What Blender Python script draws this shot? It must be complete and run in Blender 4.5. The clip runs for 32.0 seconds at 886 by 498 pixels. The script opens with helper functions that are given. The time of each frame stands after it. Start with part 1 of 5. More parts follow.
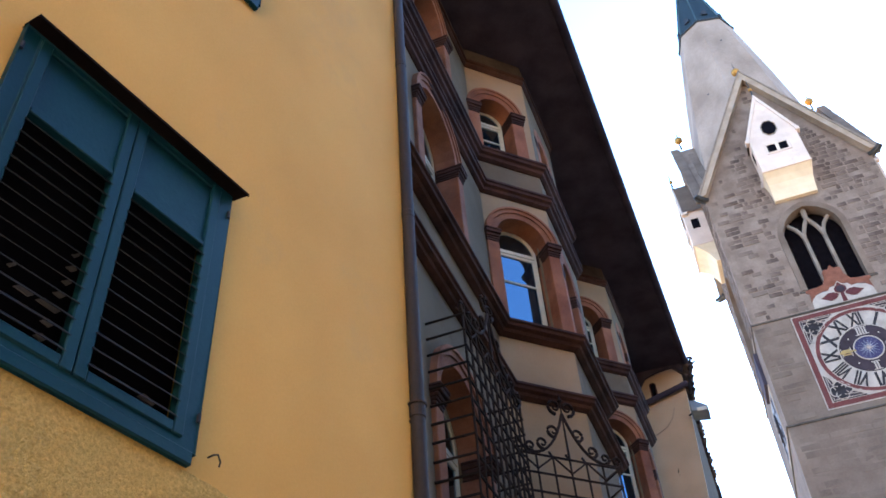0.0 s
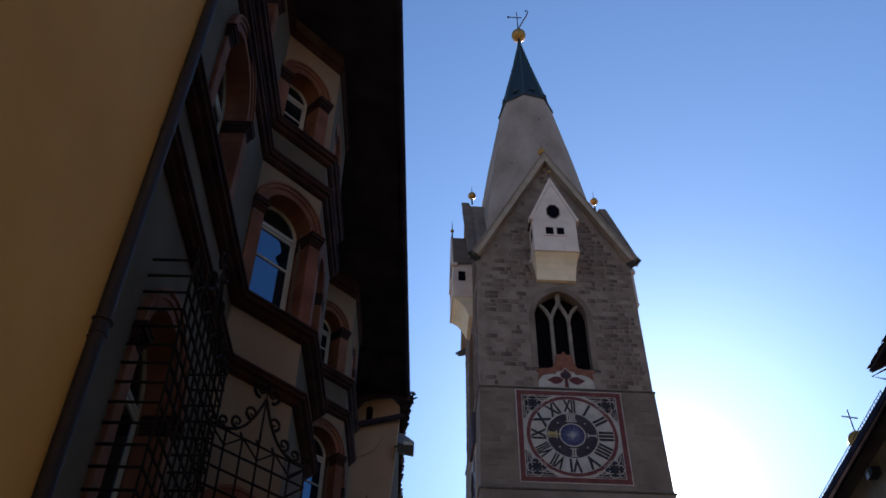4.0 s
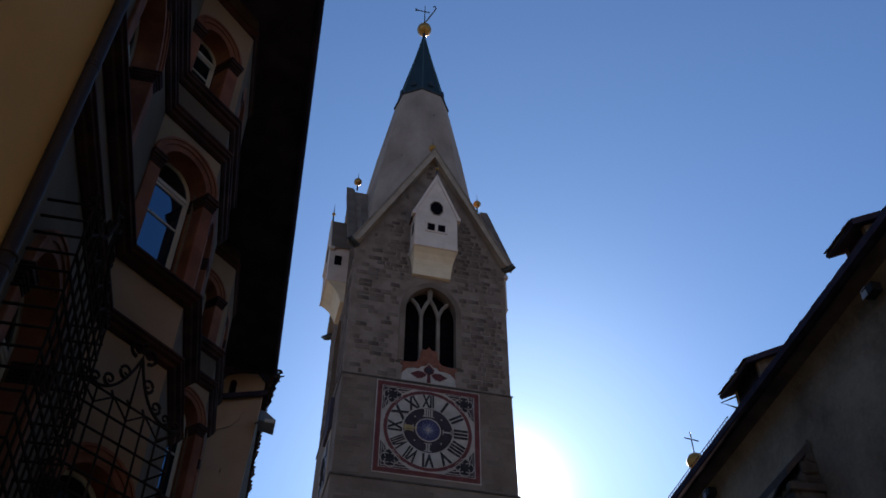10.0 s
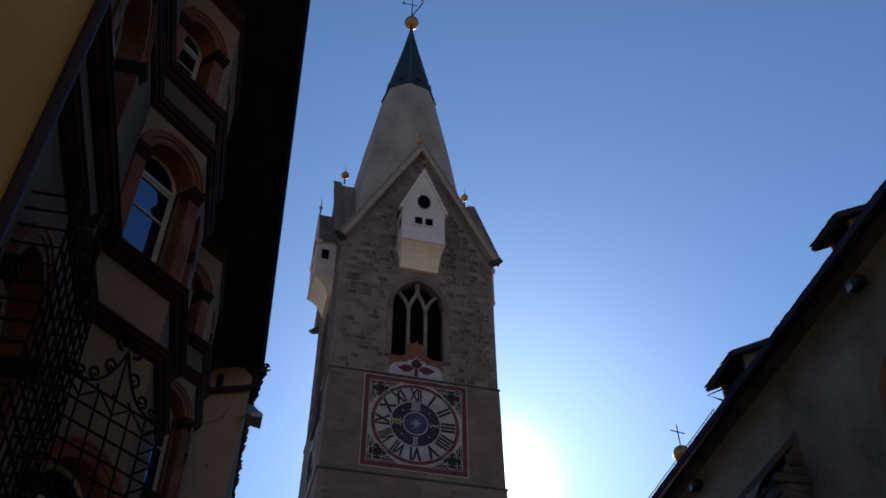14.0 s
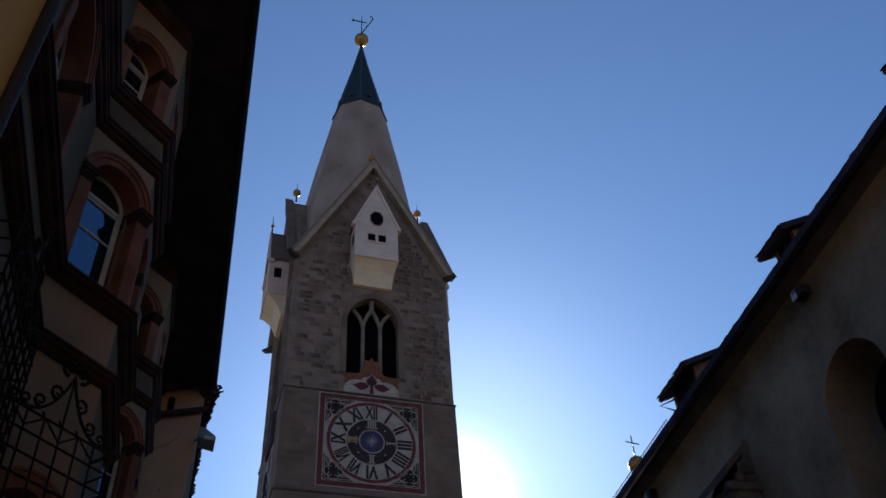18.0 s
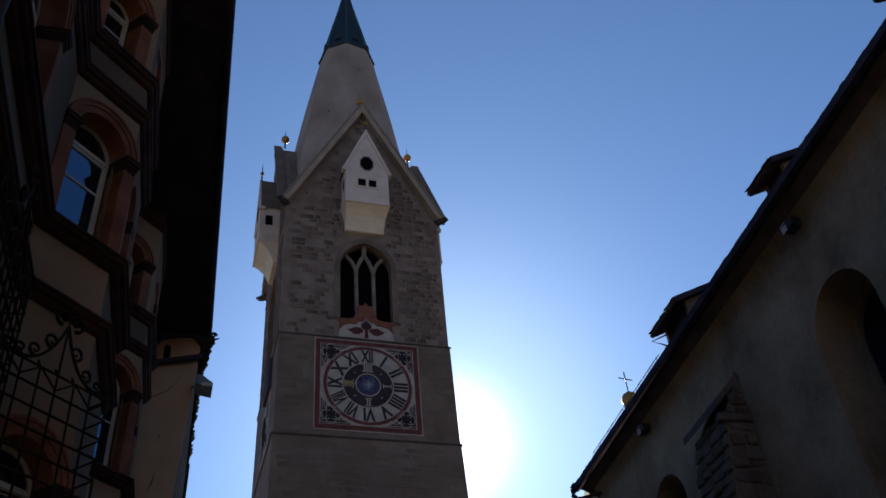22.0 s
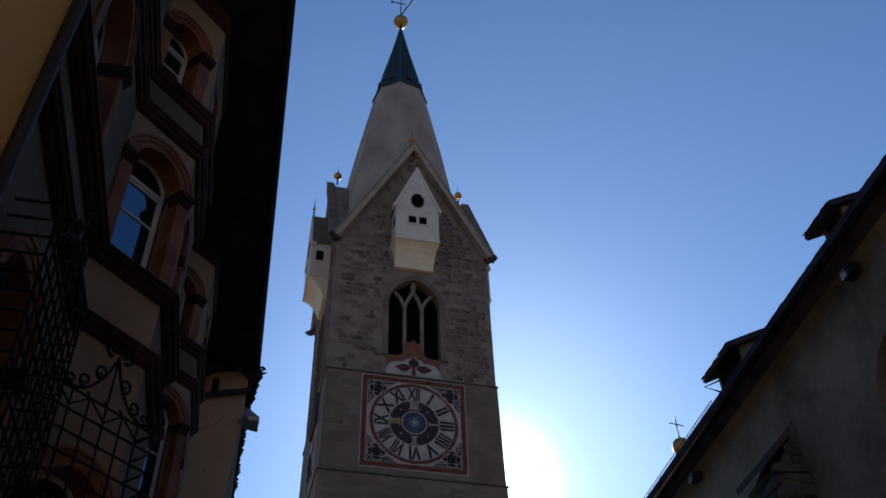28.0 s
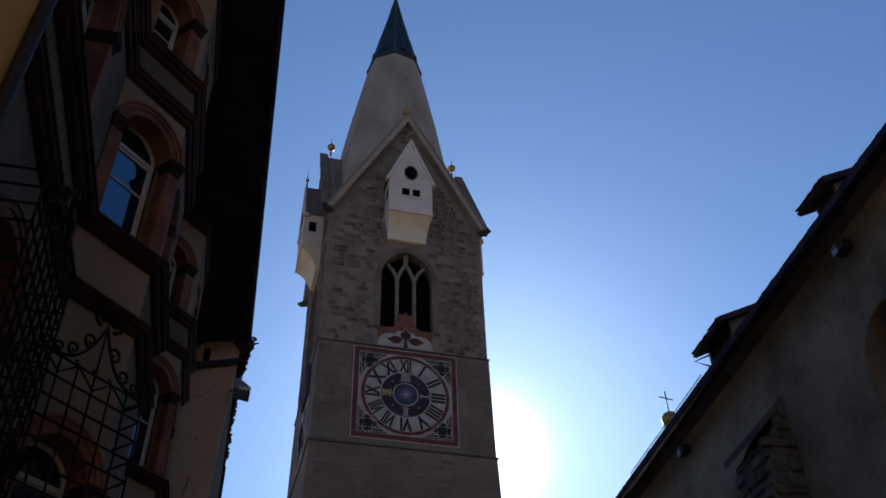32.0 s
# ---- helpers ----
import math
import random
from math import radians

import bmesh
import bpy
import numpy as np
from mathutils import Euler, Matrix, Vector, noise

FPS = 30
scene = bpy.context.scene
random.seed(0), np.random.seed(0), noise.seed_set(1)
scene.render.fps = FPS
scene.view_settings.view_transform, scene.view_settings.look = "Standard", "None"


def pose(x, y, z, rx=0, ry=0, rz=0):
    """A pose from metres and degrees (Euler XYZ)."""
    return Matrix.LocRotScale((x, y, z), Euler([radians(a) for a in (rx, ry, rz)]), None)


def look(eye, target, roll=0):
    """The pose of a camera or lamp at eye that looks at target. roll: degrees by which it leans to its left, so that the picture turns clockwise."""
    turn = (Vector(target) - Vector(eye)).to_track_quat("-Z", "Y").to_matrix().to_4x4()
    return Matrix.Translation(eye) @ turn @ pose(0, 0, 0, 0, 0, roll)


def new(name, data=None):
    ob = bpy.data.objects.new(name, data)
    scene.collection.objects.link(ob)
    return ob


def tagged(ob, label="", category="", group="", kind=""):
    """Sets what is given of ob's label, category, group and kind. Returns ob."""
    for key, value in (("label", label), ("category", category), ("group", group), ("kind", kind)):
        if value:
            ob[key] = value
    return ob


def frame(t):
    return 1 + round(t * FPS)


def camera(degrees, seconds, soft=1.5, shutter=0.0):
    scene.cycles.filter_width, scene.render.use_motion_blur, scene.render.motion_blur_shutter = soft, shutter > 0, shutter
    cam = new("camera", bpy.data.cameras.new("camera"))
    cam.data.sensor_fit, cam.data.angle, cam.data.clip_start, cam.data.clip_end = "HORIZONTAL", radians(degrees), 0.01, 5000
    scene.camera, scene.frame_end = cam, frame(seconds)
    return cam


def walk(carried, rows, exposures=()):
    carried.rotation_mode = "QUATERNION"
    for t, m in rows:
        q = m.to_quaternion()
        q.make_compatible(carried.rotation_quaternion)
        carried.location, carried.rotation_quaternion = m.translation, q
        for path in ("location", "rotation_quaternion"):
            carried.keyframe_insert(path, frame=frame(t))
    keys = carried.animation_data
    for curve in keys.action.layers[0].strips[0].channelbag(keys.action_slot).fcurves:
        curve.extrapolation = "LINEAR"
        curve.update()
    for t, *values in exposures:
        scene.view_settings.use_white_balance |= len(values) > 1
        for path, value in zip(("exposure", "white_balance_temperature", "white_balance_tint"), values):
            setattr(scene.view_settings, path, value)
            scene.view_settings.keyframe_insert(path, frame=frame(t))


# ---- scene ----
cam = camera(52.64, 32.0, soft=1.65)
PATH = [  # seconds, place, turn
    (0.0, 0.000, -0.000, 1.600, 133.12, 3.48, 19.89),
    (0.2, 0.009, 0.021, 1.590, 133.89, 1.94, 16.14),
    (0.5, 0.022, 0.053, 1.574, 134.56, 0.62, 13.45),
    (1.0, 0.065, 0.081, 1.571, 134.56, -0.31, 9.38),
    (1.2, 0.077, 0.095, 1.569, 134.28, -0.69, 7.74),
    (1.5, 0.095, 0.115, 1.565, 134.46, -0.37, 7.35),
    (1.7, 0.112, 0.106, 1.558, 134.43, -0.54, 5.75),
    (2.0, 0.138, 0.092, 1.548, 133.68, -0.93, 1.85),
    (2.5, 0.152, 0.112, 1.545, 133.15, -0.43, -1.30),
    (4.5, 0.061, 0.439, 1.581, 133.57, -0.80, -5.43),
    (4.8, -0.009, 0.417, 1.584, 134.12, -1.68, -9.13),
    (5.0, -0.056, 0.402, 1.586, 133.89, -1.44, -9.24),
    (5.3, -0.076, 0.392, 1.557, 135.08, -2.12, -9.37),
    (5.5, -0.089, 0.386, 1.538, 135.20, -1.41, -8.59),
    (6.0, -0.127, 0.301, 1.548, 135.28, -1.43, -11.18),
    (6.3, -0.132, 0.329, 1.538, 135.28, -0.86, -14.36),
    (6.5, -0.135, 0.348, 1.531, 135.31, 0.12, -14.73),
    (7.0, -0.146, 0.366, 1.542, 134.05, 0.38, -15.94),
    (7.5, -0.159, 0.418, 1.547, 134.19, 0.04, -16.01),
    (8.0, -0.161, 0.433, 1.538, 133.98, 0.00, -15.68),
    (8.5, -0.171, 0.455, 1.533, 133.18, -0.24, -15.26),
    (9.0, -0.176, 0.468, 1.523, 133.07, -0.03, -14.07),
    (9.5, -0.170, 0.460, 1.526, 132.56, -0.33, -14.22),
    (10.0, -0.177, 0.470, 1.533, 132.81, -0.40, -14.28),
    (10.5, -0.185, 0.464, 1.545, 132.85, -0.39, -14.37),
    (11.0, -0.170, 0.478, 1.542, 132.98, -0.55, -14.45),
    (11.5, -0.169, 0.454, 1.531, 133.44, -0.45, -14.47),
    (12.0, -0.163, 0.447, 1.536, 133.74, -0.13, -14.67),
    (12.5, -0.160, 0.445, 1.540, 133.60, 0.03, -14.56),
    (13.0, -0.154, 0.476, 1.541, 133.36, 0.09, -14.69),
    (13.5, -0.168, 0.481, 1.534, 132.97, 0.04, -14.84),
    (15.5, -0.177, 0.491, 1.536, 131.16, 0.71, -14.82),
    (16.0, -0.176, 0.473, 1.538, 131.57, 0.61, -14.85),
    (16.3, -0.165, 0.466, 1.536, 131.92, 0.65, -16.73),
    (16.5, -0.158, 0.462, 1.535, 132.45, 1.00, -18.67),
    (16.7, -0.162, 0.474, 1.539, 133.26, 1.24, -20.72),
    (17.0, -0.168, 0.492, 1.545, 133.91, 1.38, -21.70),
    (17.2, -0.164, 0.489, 1.545, 134.18, 1.67, -22.30),
    (17.5, -0.159, 0.484, 1.545, 134.43, 3.40, -20.17),
    (17.7, -0.160, 0.472, 1.544, 133.23, 3.83, -19.02),
    (18.0, -0.161, 0.454, 1.542, 133.37, 2.89, -16.36),
    (18.2, -0.158, 0.447, 1.542, 132.71, 1.08, -16.47),
    (18.5, -0.153, 0.436, 1.542, 132.68, 0.73, -16.10),
    (18.7, -0.162, 0.453, 1.552, 132.60, 1.81, -14.66),
    (19.0, -0.175, 0.479, 1.566, 133.83, 1.43, -13.29),
    (19.5, -0.186, 0.475, 1.558, 133.91, 1.18, -11.95),
    (19.8, -0.202, 0.485, 1.542, 133.28, 2.52, -12.42),
    (20.0, -0.213, 0.491, 1.531, 132.40, 3.61, -9.61),
    (20.2, -0.204, 0.482, 1.527, 132.12, 2.36, -8.78),
    (20.5, -0.191, 0.469, 1.522, 132.54, 1.85, -9.44),
    (21.0, -0.188, 0.457, 1.520, 132.40, 1.76, -11.12),
    (21.5, -0.170, 0.462, 1.526, 131.39, 2.26, -13.83),
    (21.7, -0.155, 0.472, 1.519, 130.39, 3.48, -14.38),
    (22.0, -0.133, 0.486, 1.508, 129.84, 4.29, -15.80),
    (22.2, -0.137, 0.497, 1.517, 129.16, 4.89, -17.73),
    (22.5, -0.142, 0.514, 1.530, 129.03, 5.52, -15.47),
    (22.7, -0.146, 0.509, 1.526, 128.43, 5.65, -15.21),
    (23.0, -0.153, 0.501, 1.521, 126.84, 5.88, -14.38),
    (23.3, -0.152, 0.498, 1.525, 126.03, 5.68, -16.45),
    (23.5, -0.151, 0.496, 1.527, 126.69, 5.57, -16.79),
    (23.8, -0.140, 0.488, 1.534, 128.28, 5.96, -15.83),
    (24.0, -0.132, 0.483, 1.538, 130.10, 5.77, -15.72),
    (24.2, -0.140, 0.500, 1.528, 133.37, 5.05, -15.32),
    (24.5, -0.151, 0.525, 1.514, 135.71, 5.64, -11.27),
    (24.7, -0.150, 0.508, 1.533, 135.25, 2.50, -12.16),
    (25.0, -0.148, 0.482, 1.562, 133.27, 1.60, -11.61),
    (25.2, -0.141, 0.481, 1.555, 134.17, 1.56, -12.14),
    (25.5, -0.130, 0.480, 1.545, 134.02, 1.46, -11.20),
    (25.7, -0.132, 0.481, 1.549, 134.19, 1.23, -12.58),
    (26.0, -0.134, 0.483, 1.554, 133.54, -0.08, -13.50),
    (26.2, -0.119, 0.489, 1.551, 133.02, 0.78, -13.03),
    (26.5, -0.096, 0.499, 1.546, 132.63, 2.25, -13.59),
    (28.5, -0.114, 0.531, 1.589, 132.31, 1.17, -14.39),
    (29.0, -0.100, 0.535, 1.597, 132.46, 1.71, -14.81),
    (29.5, -0.088, 0.541, 1.595, 133.02, 2.55, -14.37),
    (30.0, -0.088, 0.524, 1.578, 132.17, 1.63, -14.42),
    (30.5, -0.086, 0.513, 1.582, 131.90, 1.94, -14.85),
    (31.0, -0.102, 0.541, 1.596, 132.01, 0.82, -14.88),
    (31.5, -0.091, 0.542, 1.593, 131.43, 0.69, -15.26),
    (32.0, -0.079, 0.561, 1.590, 130.58, 1.24, -14.83),
]
EXPOSURES = [(0.0, 4.21, 6220, 8), (1.0, 3.06, 6600, 12.5), (2.0, 1.96, 6480, 12), (2.5, 1.75, 6250, 12), (5.0, 1.56, 6080, 12), (6.0, 1.46, 6080, 12), (7.0, 1.23, 6020, 12), (8.0, 1.12, 5950, 12), (20.0, 1.07, 5950, 12), (22.0, 1.03, 5950, 12), (23.0, 0.85, 5950, 12), (24.3, 0.85, 5950, 12), (25.0, 1.1, 5950, 12), (26.0, 1.1, 5950, 12), (32.0, 1.07, 5950, 12)]
walk(cam, [(r[0], pose(*r[1:])) for r in PATH], EXPOSURES)

# ---- light ----
SUN_AZ, SUN_EL = 18.4, 27.6
world = bpy.data.worlds.new("world")
scene.world = world
world.use_nodes = True
wn = world.node_tree.nodes
sky = wn.new("ShaderNodeTexSky")
sky.sky_type, sky.sun_disc = "NISHITA", False
sky.sun_elevation, sky.sun_rotation = radians(SUN_EL), radians(SUN_AZ)
sky.altitude, sky.air_density, sky.dust_density, sky.ozone_density = 560, 1.0, 0.15, 5.0
wn["Background"].inputs["Strength"].default_value = 0.06

sun = new("sun", bpy.data.lights.new("sun", "SUN"))
sun.data.energy, sun.data.angle, sun.data.color = 5.0, radians(0.53), (1.0, 0.87, 0.68)
sun_way = Vector((math.sin(radians(SUN_AZ)) * math.cos(radians(SUN_EL)), math.cos(radians(SUN_AZ)) * math.cos(radians(SUN_EL)), math.sin(radians(SUN_EL))))
sun.matrix_world = look(sun_way * 100, (0, 0, 0))

# the bright haze round the sun
wl = world.node_tree.links
wco, wdot = wn.new("ShaderNodeTexCoord"), wn.new("ShaderNodeVectorMath")
wdot.operation = "DOT_PRODUCT"
wdot.inputs[1].default_value = sun_way
wl.new(wco.outputs["Generated"], wdot.inputs[0])
total = sky.outputs["Color"]
for power, colour in ((950.0, (22.0, 21.5, 20.0)), (60.0, (3.1, 3.7, 4.1)), (9.0, (0.62, 0.95, 1.2))):
    floor_, pw, sc, ad = wn.new("ShaderNodeMath"), wn.new("ShaderNodeMath"), wn.new("ShaderNodeVectorMath"), wn.new("ShaderNodeVectorMath")
    floor_.operation, pw.operation, sc.operation, ad.operation = "MAXIMUM", "POWER", "SCALE", "ADD"
    floor_.inputs[1].default_value, pw.inputs[1].default_value = 0.0, power
    sc.inputs[0].default_value = colour
    wl.new(wdot.outputs["Value"], floor_.inputs[0])
    wl.new(floor_.outputs[0], pw.inputs[0])
    wl.new(pw.outputs[0], sc.inputs["Scale"])
    wl.new(total, ad.inputs[0])
    wl.new(sc.outputs[0], ad.inputs[1])
    total = ad.outputs[0]
wl.new(total, wn["Background"].inputs["Color"])


# ---- materials ----
def surface(name, dark, light, size=1.0, rough=0.85, bump=0.3, fine=40.0, metal=0.0, stain=None, streak=0.0, per_piece=0.0, spec=0.4, relief=0.02):
    """Two-scale colour variation, optional stains or vertical streaks, and fine relief. size: metres of the large blotches."""
    m = bpy.data.materials.new(name)
    m.use_nodes = True
    t, n = m.node_tree, m.node_tree.nodes
    b = n["Principled BSDF"]
    link = t.links.new
    co = n.new("ShaderNodeTexCoord")
    big, small = n.new("ShaderNodeTexNoise"), n.new("ShaderNodeTexNoise")
    big.inputs["Scale"].default_value, big.inputs["Detail"].default_value = 1.0 / size, 6
    small.inputs["Scale"].default_value, small.inputs["Detail"].default_value = fine, 8
    small.inputs["Roughness"].default_value = 0.65
    link(co.outputs["Object"], small.inputs["Vector"])
    if streak:
        mp = n.new("ShaderNodeMapping")
        mp.inputs["Scale"].default_value = (1, 1, 1 / streak)
        link(co.outputs["Object"], mp.inputs["Vector"])
        link(mp.outputs["Vector"], big.inputs["Vector"])
    else:
        link(co.outputs["Object"], big.inputs["Vector"])
    mix = n.new("ShaderNodeMix")
    mix.data_type = "RGBA"
    mix.inputs[6].default_value, mix.inputs[7].default_value = (*dark, 1), (*light, 1)
    ramp = n.new("ShaderNodeMapRange")
    ramp.inputs[1].default_value, ramp.inputs[2].default_value = 0.3, 0.7
    add = n.new("ShaderNodeMath")
    add.operation = "MULTIPLY_ADD"
    add.inputs[1].default_value = 0.35
    link(small.outputs["Fac"], add.inputs[0])
    link(big.outputs["Fac"], add.inputs[2])
    sub = n.new("ShaderNodeMath")
    sub.operation = "SUBTRACT"
    sub.inputs[1].default_value = 0.175
    link(add.outputs[0], sub.inputs[0])
    fac = sub.outputs[0]
    if per_piece:
        info = n.new("ShaderNodeObjectInfo" if per_piece > 0 else "ShaderNodeNewGeometry")
        pm = n.new("ShaderNodeMath")
        pm.operation = "MULTIPLY_ADD"
        pm.inputs[1].default_value = abs(per_piece)
        link(info.outputs["Random" if per_piece > 0 else "Random Per Island"], pm.inputs[0])
        link(fac, pm.inputs[2])
        ps = n.new("ShaderNodeMath")
        ps.operation = "SUBTRACT"
        ps.inputs[1].default_value = abs(per_piece) / 2
        link(pm.outputs[0], ps.inputs[0])
        fac = ps.outputs[0]
    link(fac, ramp.inputs[0])
    link(ramp.outputs[0], mix.inputs[0])
    out = mix.outputs[2]
    if stain:
        st = n.new("ShaderNodeTexNoise")
        st.inputs["Scale"].default_value, st.inputs["Detail"].default_value, st.inputs["Roughness"].default_value = 0.9 / size, 9, 0.7
        link(co.outputs["Object"], st.inputs["Vector"])
        sr = n.new("ShaderNodeMapRange")
        sr.inputs[1].default_value, sr.inputs[2].default_value, sr.inputs[4].default_value = 0.56, 0.72, 0.8
        link(st.outputs["Fac"], sr.inputs[0])
        sm = n.new("ShaderNodeMix")
        sm.data_type = "RGBA"
        sm.inputs[7].default_value = (*stain, 1)
        link(sr.outputs[0], sm.inputs[0])
        link(out, sm.inputs[6])
        out = sm.outputs[2]
    link(out, b.inputs["Base Color"])
    b.inputs["Roughness"].default_value, b.inputs["Metallic"].default_value = rough, metal
    b.inputs["Specular IOR Level"].default_value = spec
    bp = n.new("ShaderNodeBump")
    bp.inputs["Strength"].default_value, bp.inputs["Distance"].default_value = bump, relief
    link(small.outputs["Fac"], bp.inputs["Height"])
    link(bp.outputs["Normal"], b.inputs["Normal"])
    return m


def pane_glass(name, tint, rough=0.03):
    m = bpy.data.materials.new(name)
    m.use_nodes = True
    b = m.node_tree.nodes["Principled BSDF"]
    b.inputs["Base Color"].default_value = (*tint, 1)
    b.inputs["Roughness"].default_value = rough
    b.inputs["IOR"].default_value = 2.7
    # blue tint puts the sky's colour into the reflections
    b.inputs["Specular Tint"].default_value = (0.42, 0.70, 1.0, 1)
    return m


YELLOW = surface("yellow_render", (0.599, 0.306, 0.0616), (0.699, 0.378, 0.0881), 1.3, 0.9, 0.12, 60, stain=(0.555, 0.32, 0.1))
ROUGHCAST = surface("yellow_roughcast", (0.564, 0.345, 0.105), (0.806, 0.515, 0.168), 0.015, 0.95, 0.8, 150, relief=0.02, spec=0.03, stain=(0.403, 0.225, 0.0598))
TEAL = surface("teal_paint", (0.0019, 0.0223, 0.0293), (0.0038, 0.0347, 0.0437), 0.5, 0.5, 0.12, 45, stain=(0.0057, 0.038, 0.0446), streak=4, spec=0.15)
TEAL_DARK = surface("dark_slat_paint", (0.018, 0.019, 0.024), (0.028, 0.029, 0.035), 0.3, 0.6, 0.15, 60, spec=0.15)
HOOD = surface("brown_sheet_metal", (0.007, 0.0045, 0.0045), (0.014, 0.009, 0.008), 0.6, 0.8, 0.15, 30, spec=0.0)
ZINC = surface("weathered_zinc", (0.0195, 0.0144, 0.0117), (0.0357, 0.0272, 0.0226), 0.5, 0.65, 0.15, 30, metal=0.1, streak=5, stain=(0.0204, 0.0136, 0.0101), spec=0.2)
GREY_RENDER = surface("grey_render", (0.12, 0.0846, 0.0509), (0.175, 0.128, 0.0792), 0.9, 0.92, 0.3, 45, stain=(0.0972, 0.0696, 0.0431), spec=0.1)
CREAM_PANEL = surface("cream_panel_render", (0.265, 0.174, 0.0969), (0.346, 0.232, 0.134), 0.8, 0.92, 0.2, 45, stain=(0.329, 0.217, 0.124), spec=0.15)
RED_STONE = surface("red_sandstone", (0.167, 0.0566, 0.0264), (0.321, 0.13, 0.0643), 0.45, 0.85, 0.5, 50, stain=(0.149, 0.0604, 0.0379), spec=0.2)
CORNICE_STONE = surface("weathered_red_cornice", (0.0248, 0.0103, 0.00787), (0.0758, 0.0325, 0.0212), 0.4, 0.85, 0.6, 40, stain=(0.0276, 0.0156, 0.0134), spec=0.15)
OLD_TIMBER = surface("tarred_timber", (0.036, 0.0281, 0.036), (0.068, 0.0542, 0.068), 0.5, 0.95, 0.5, 40, streak=3, spec=0.03)
WHITE_FRAME = surface("cream_window_paint", (0.50, 0.445, 0.31), (0.62, 0.56, 0.41), 0.4, 0.5, 0.1, 40)
IRON = surface("wrought_iron", (0.016, 0.0098, 0.0075), (0.040, 0.025, 0.018), 0.2, 0.8, 0.4, 70, spec=0.06)
PANE = pane_glass("window_pane", (0.012, 0.014, 0.016))
# near-black: the darkness of unlit interiors is put into the colour
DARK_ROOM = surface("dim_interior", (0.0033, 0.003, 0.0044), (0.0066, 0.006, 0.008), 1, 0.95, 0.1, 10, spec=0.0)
# cream house side: its shade is put into this greyer, darker colour
SHADE_RENDER = surface("shade_side_render", (0.131, 0.0992, 0.073), (0.17, 0.132, 0.0985), 1.0, 0.92, 0.2, 40, stain=(0.119, 0.0893, 0.065), spec=0.1)
MORTAR = surface("pale_lime_mortar", (0.135, 0.089, 0.0649), (0.212, 0.147, 0.11), 0.9, 0.95, 0.6, 10, stain=(0.122, 0.0801, 0.0577), spec=0.1)
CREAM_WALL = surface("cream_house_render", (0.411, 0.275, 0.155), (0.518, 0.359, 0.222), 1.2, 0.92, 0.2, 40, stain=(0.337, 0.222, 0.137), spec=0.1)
ROOF_TILE = surface("weathered_roof_tile", (0.05, 0.032, 0.025), (0.12, 0.075, 0.056), 0.5, 0.95, 0.6, 35, per_piece=0.5, spec=0.05)
TOWER_PLASTER = surface("grey_tower_plaster", (0.105, 0.0672, 0.0472), (0.167, 0.113, 0.0817), 1.3, 0.92, 0.5, 9, stain=(0.0974, 0.0639, 0.0455), spec=0.15)
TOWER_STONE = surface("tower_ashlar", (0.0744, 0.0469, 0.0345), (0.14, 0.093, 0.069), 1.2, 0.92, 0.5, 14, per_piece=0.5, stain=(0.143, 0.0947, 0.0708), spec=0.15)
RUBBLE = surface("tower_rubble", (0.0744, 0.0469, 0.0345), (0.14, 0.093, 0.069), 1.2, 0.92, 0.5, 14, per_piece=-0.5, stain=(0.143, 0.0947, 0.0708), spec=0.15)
BLOCK = surface("tower_block", (0.0924, 0.0598, 0.0421), (0.154, 0.105, 0.0759), 1.5, 0.92, 0.5, 12, per_piece=-0.08, stain=(0.0941, 0.0622, 0.0447), spec=0.15)
SPIRE_STONE = surface("pale_spire_stone", (0.21, 0.143, 0.106), (0.335, 0.24, 0.184), 1.6, 0.9, 0.4, 7, stain=(0.224, 0.158, 0.121), streak=2, spec=0.15)
GABLE_EDGE = surface("pale_coping_stone", (0.232, 0.158, 0.107), (0.323, 0.235, 0.171), 0.8, 0.9, 0.3, 20, spec=0.15)
DARK_STONE = surface("shade_dark_stone", (0.045, 0.034, 0.027), (0.085, 0.066, 0.053), 0.4, 0.95, 0.5, 16, spec=0.05)
WHITEWASH = surface("whitewash", (0.449, 0.33, 0.263), (0.578, 0.43, 0.345), 1.2, 0.9, 0.15, 25, stain=(0.385, 0.28, 0.221))
CORBEL_CREAM = surface("cream_limewash", (0.498, 0.381, 0.26), (0.615, 0.48, 0.339), 0.8, 0.9, 0.15, 25, stain=(0.456, 0.342, 0.233))
TRACERY = surface("pale_tracery_stone", (0.140, 0.098, 0.071), (0.213, 0.154, 0.116), 0.5, 0.9, 0.3, 25, spec=0.15)
COPPER = surface("green_copper", (0.00935, 0.0156, 0.0193), (0.0187, 0.0295, 0.034), 0.9, 0.6, 0.2, 12, metal=0.1, streak=4, stain=(0.0204, 0.0361, 0.0386), spec=0.2)
SEAM = surface("worn_copper_seam", (0.0248, 0.042, 0.0442), (0.0413, 0.066, 0.065), 0.4, 0.6, 0.2, 20, spec=0.2)
GOLD = surface("gilded_metal", (0.255, 0.123, 0.028), (0.391, 0.205, 0.052), 0.4, 0.48, 0.1, 20, metal=0.7)
BLACK_METAL = surface("black_metal", (0.015, 0.015, 0.017), (0.03, 0.03, 0.033), 0.3, 0.6, 0.2, 30, metal=0.3)
DIAL_RED = surface("faded_red_paint", (0.0803, 0.0226, 0.0197), (0.122, 0.0379, 0.0325), 0.5, 0.85, 0.15, 20, stain=(0.0999, 0.0444, 0.0385), spec=0.08)
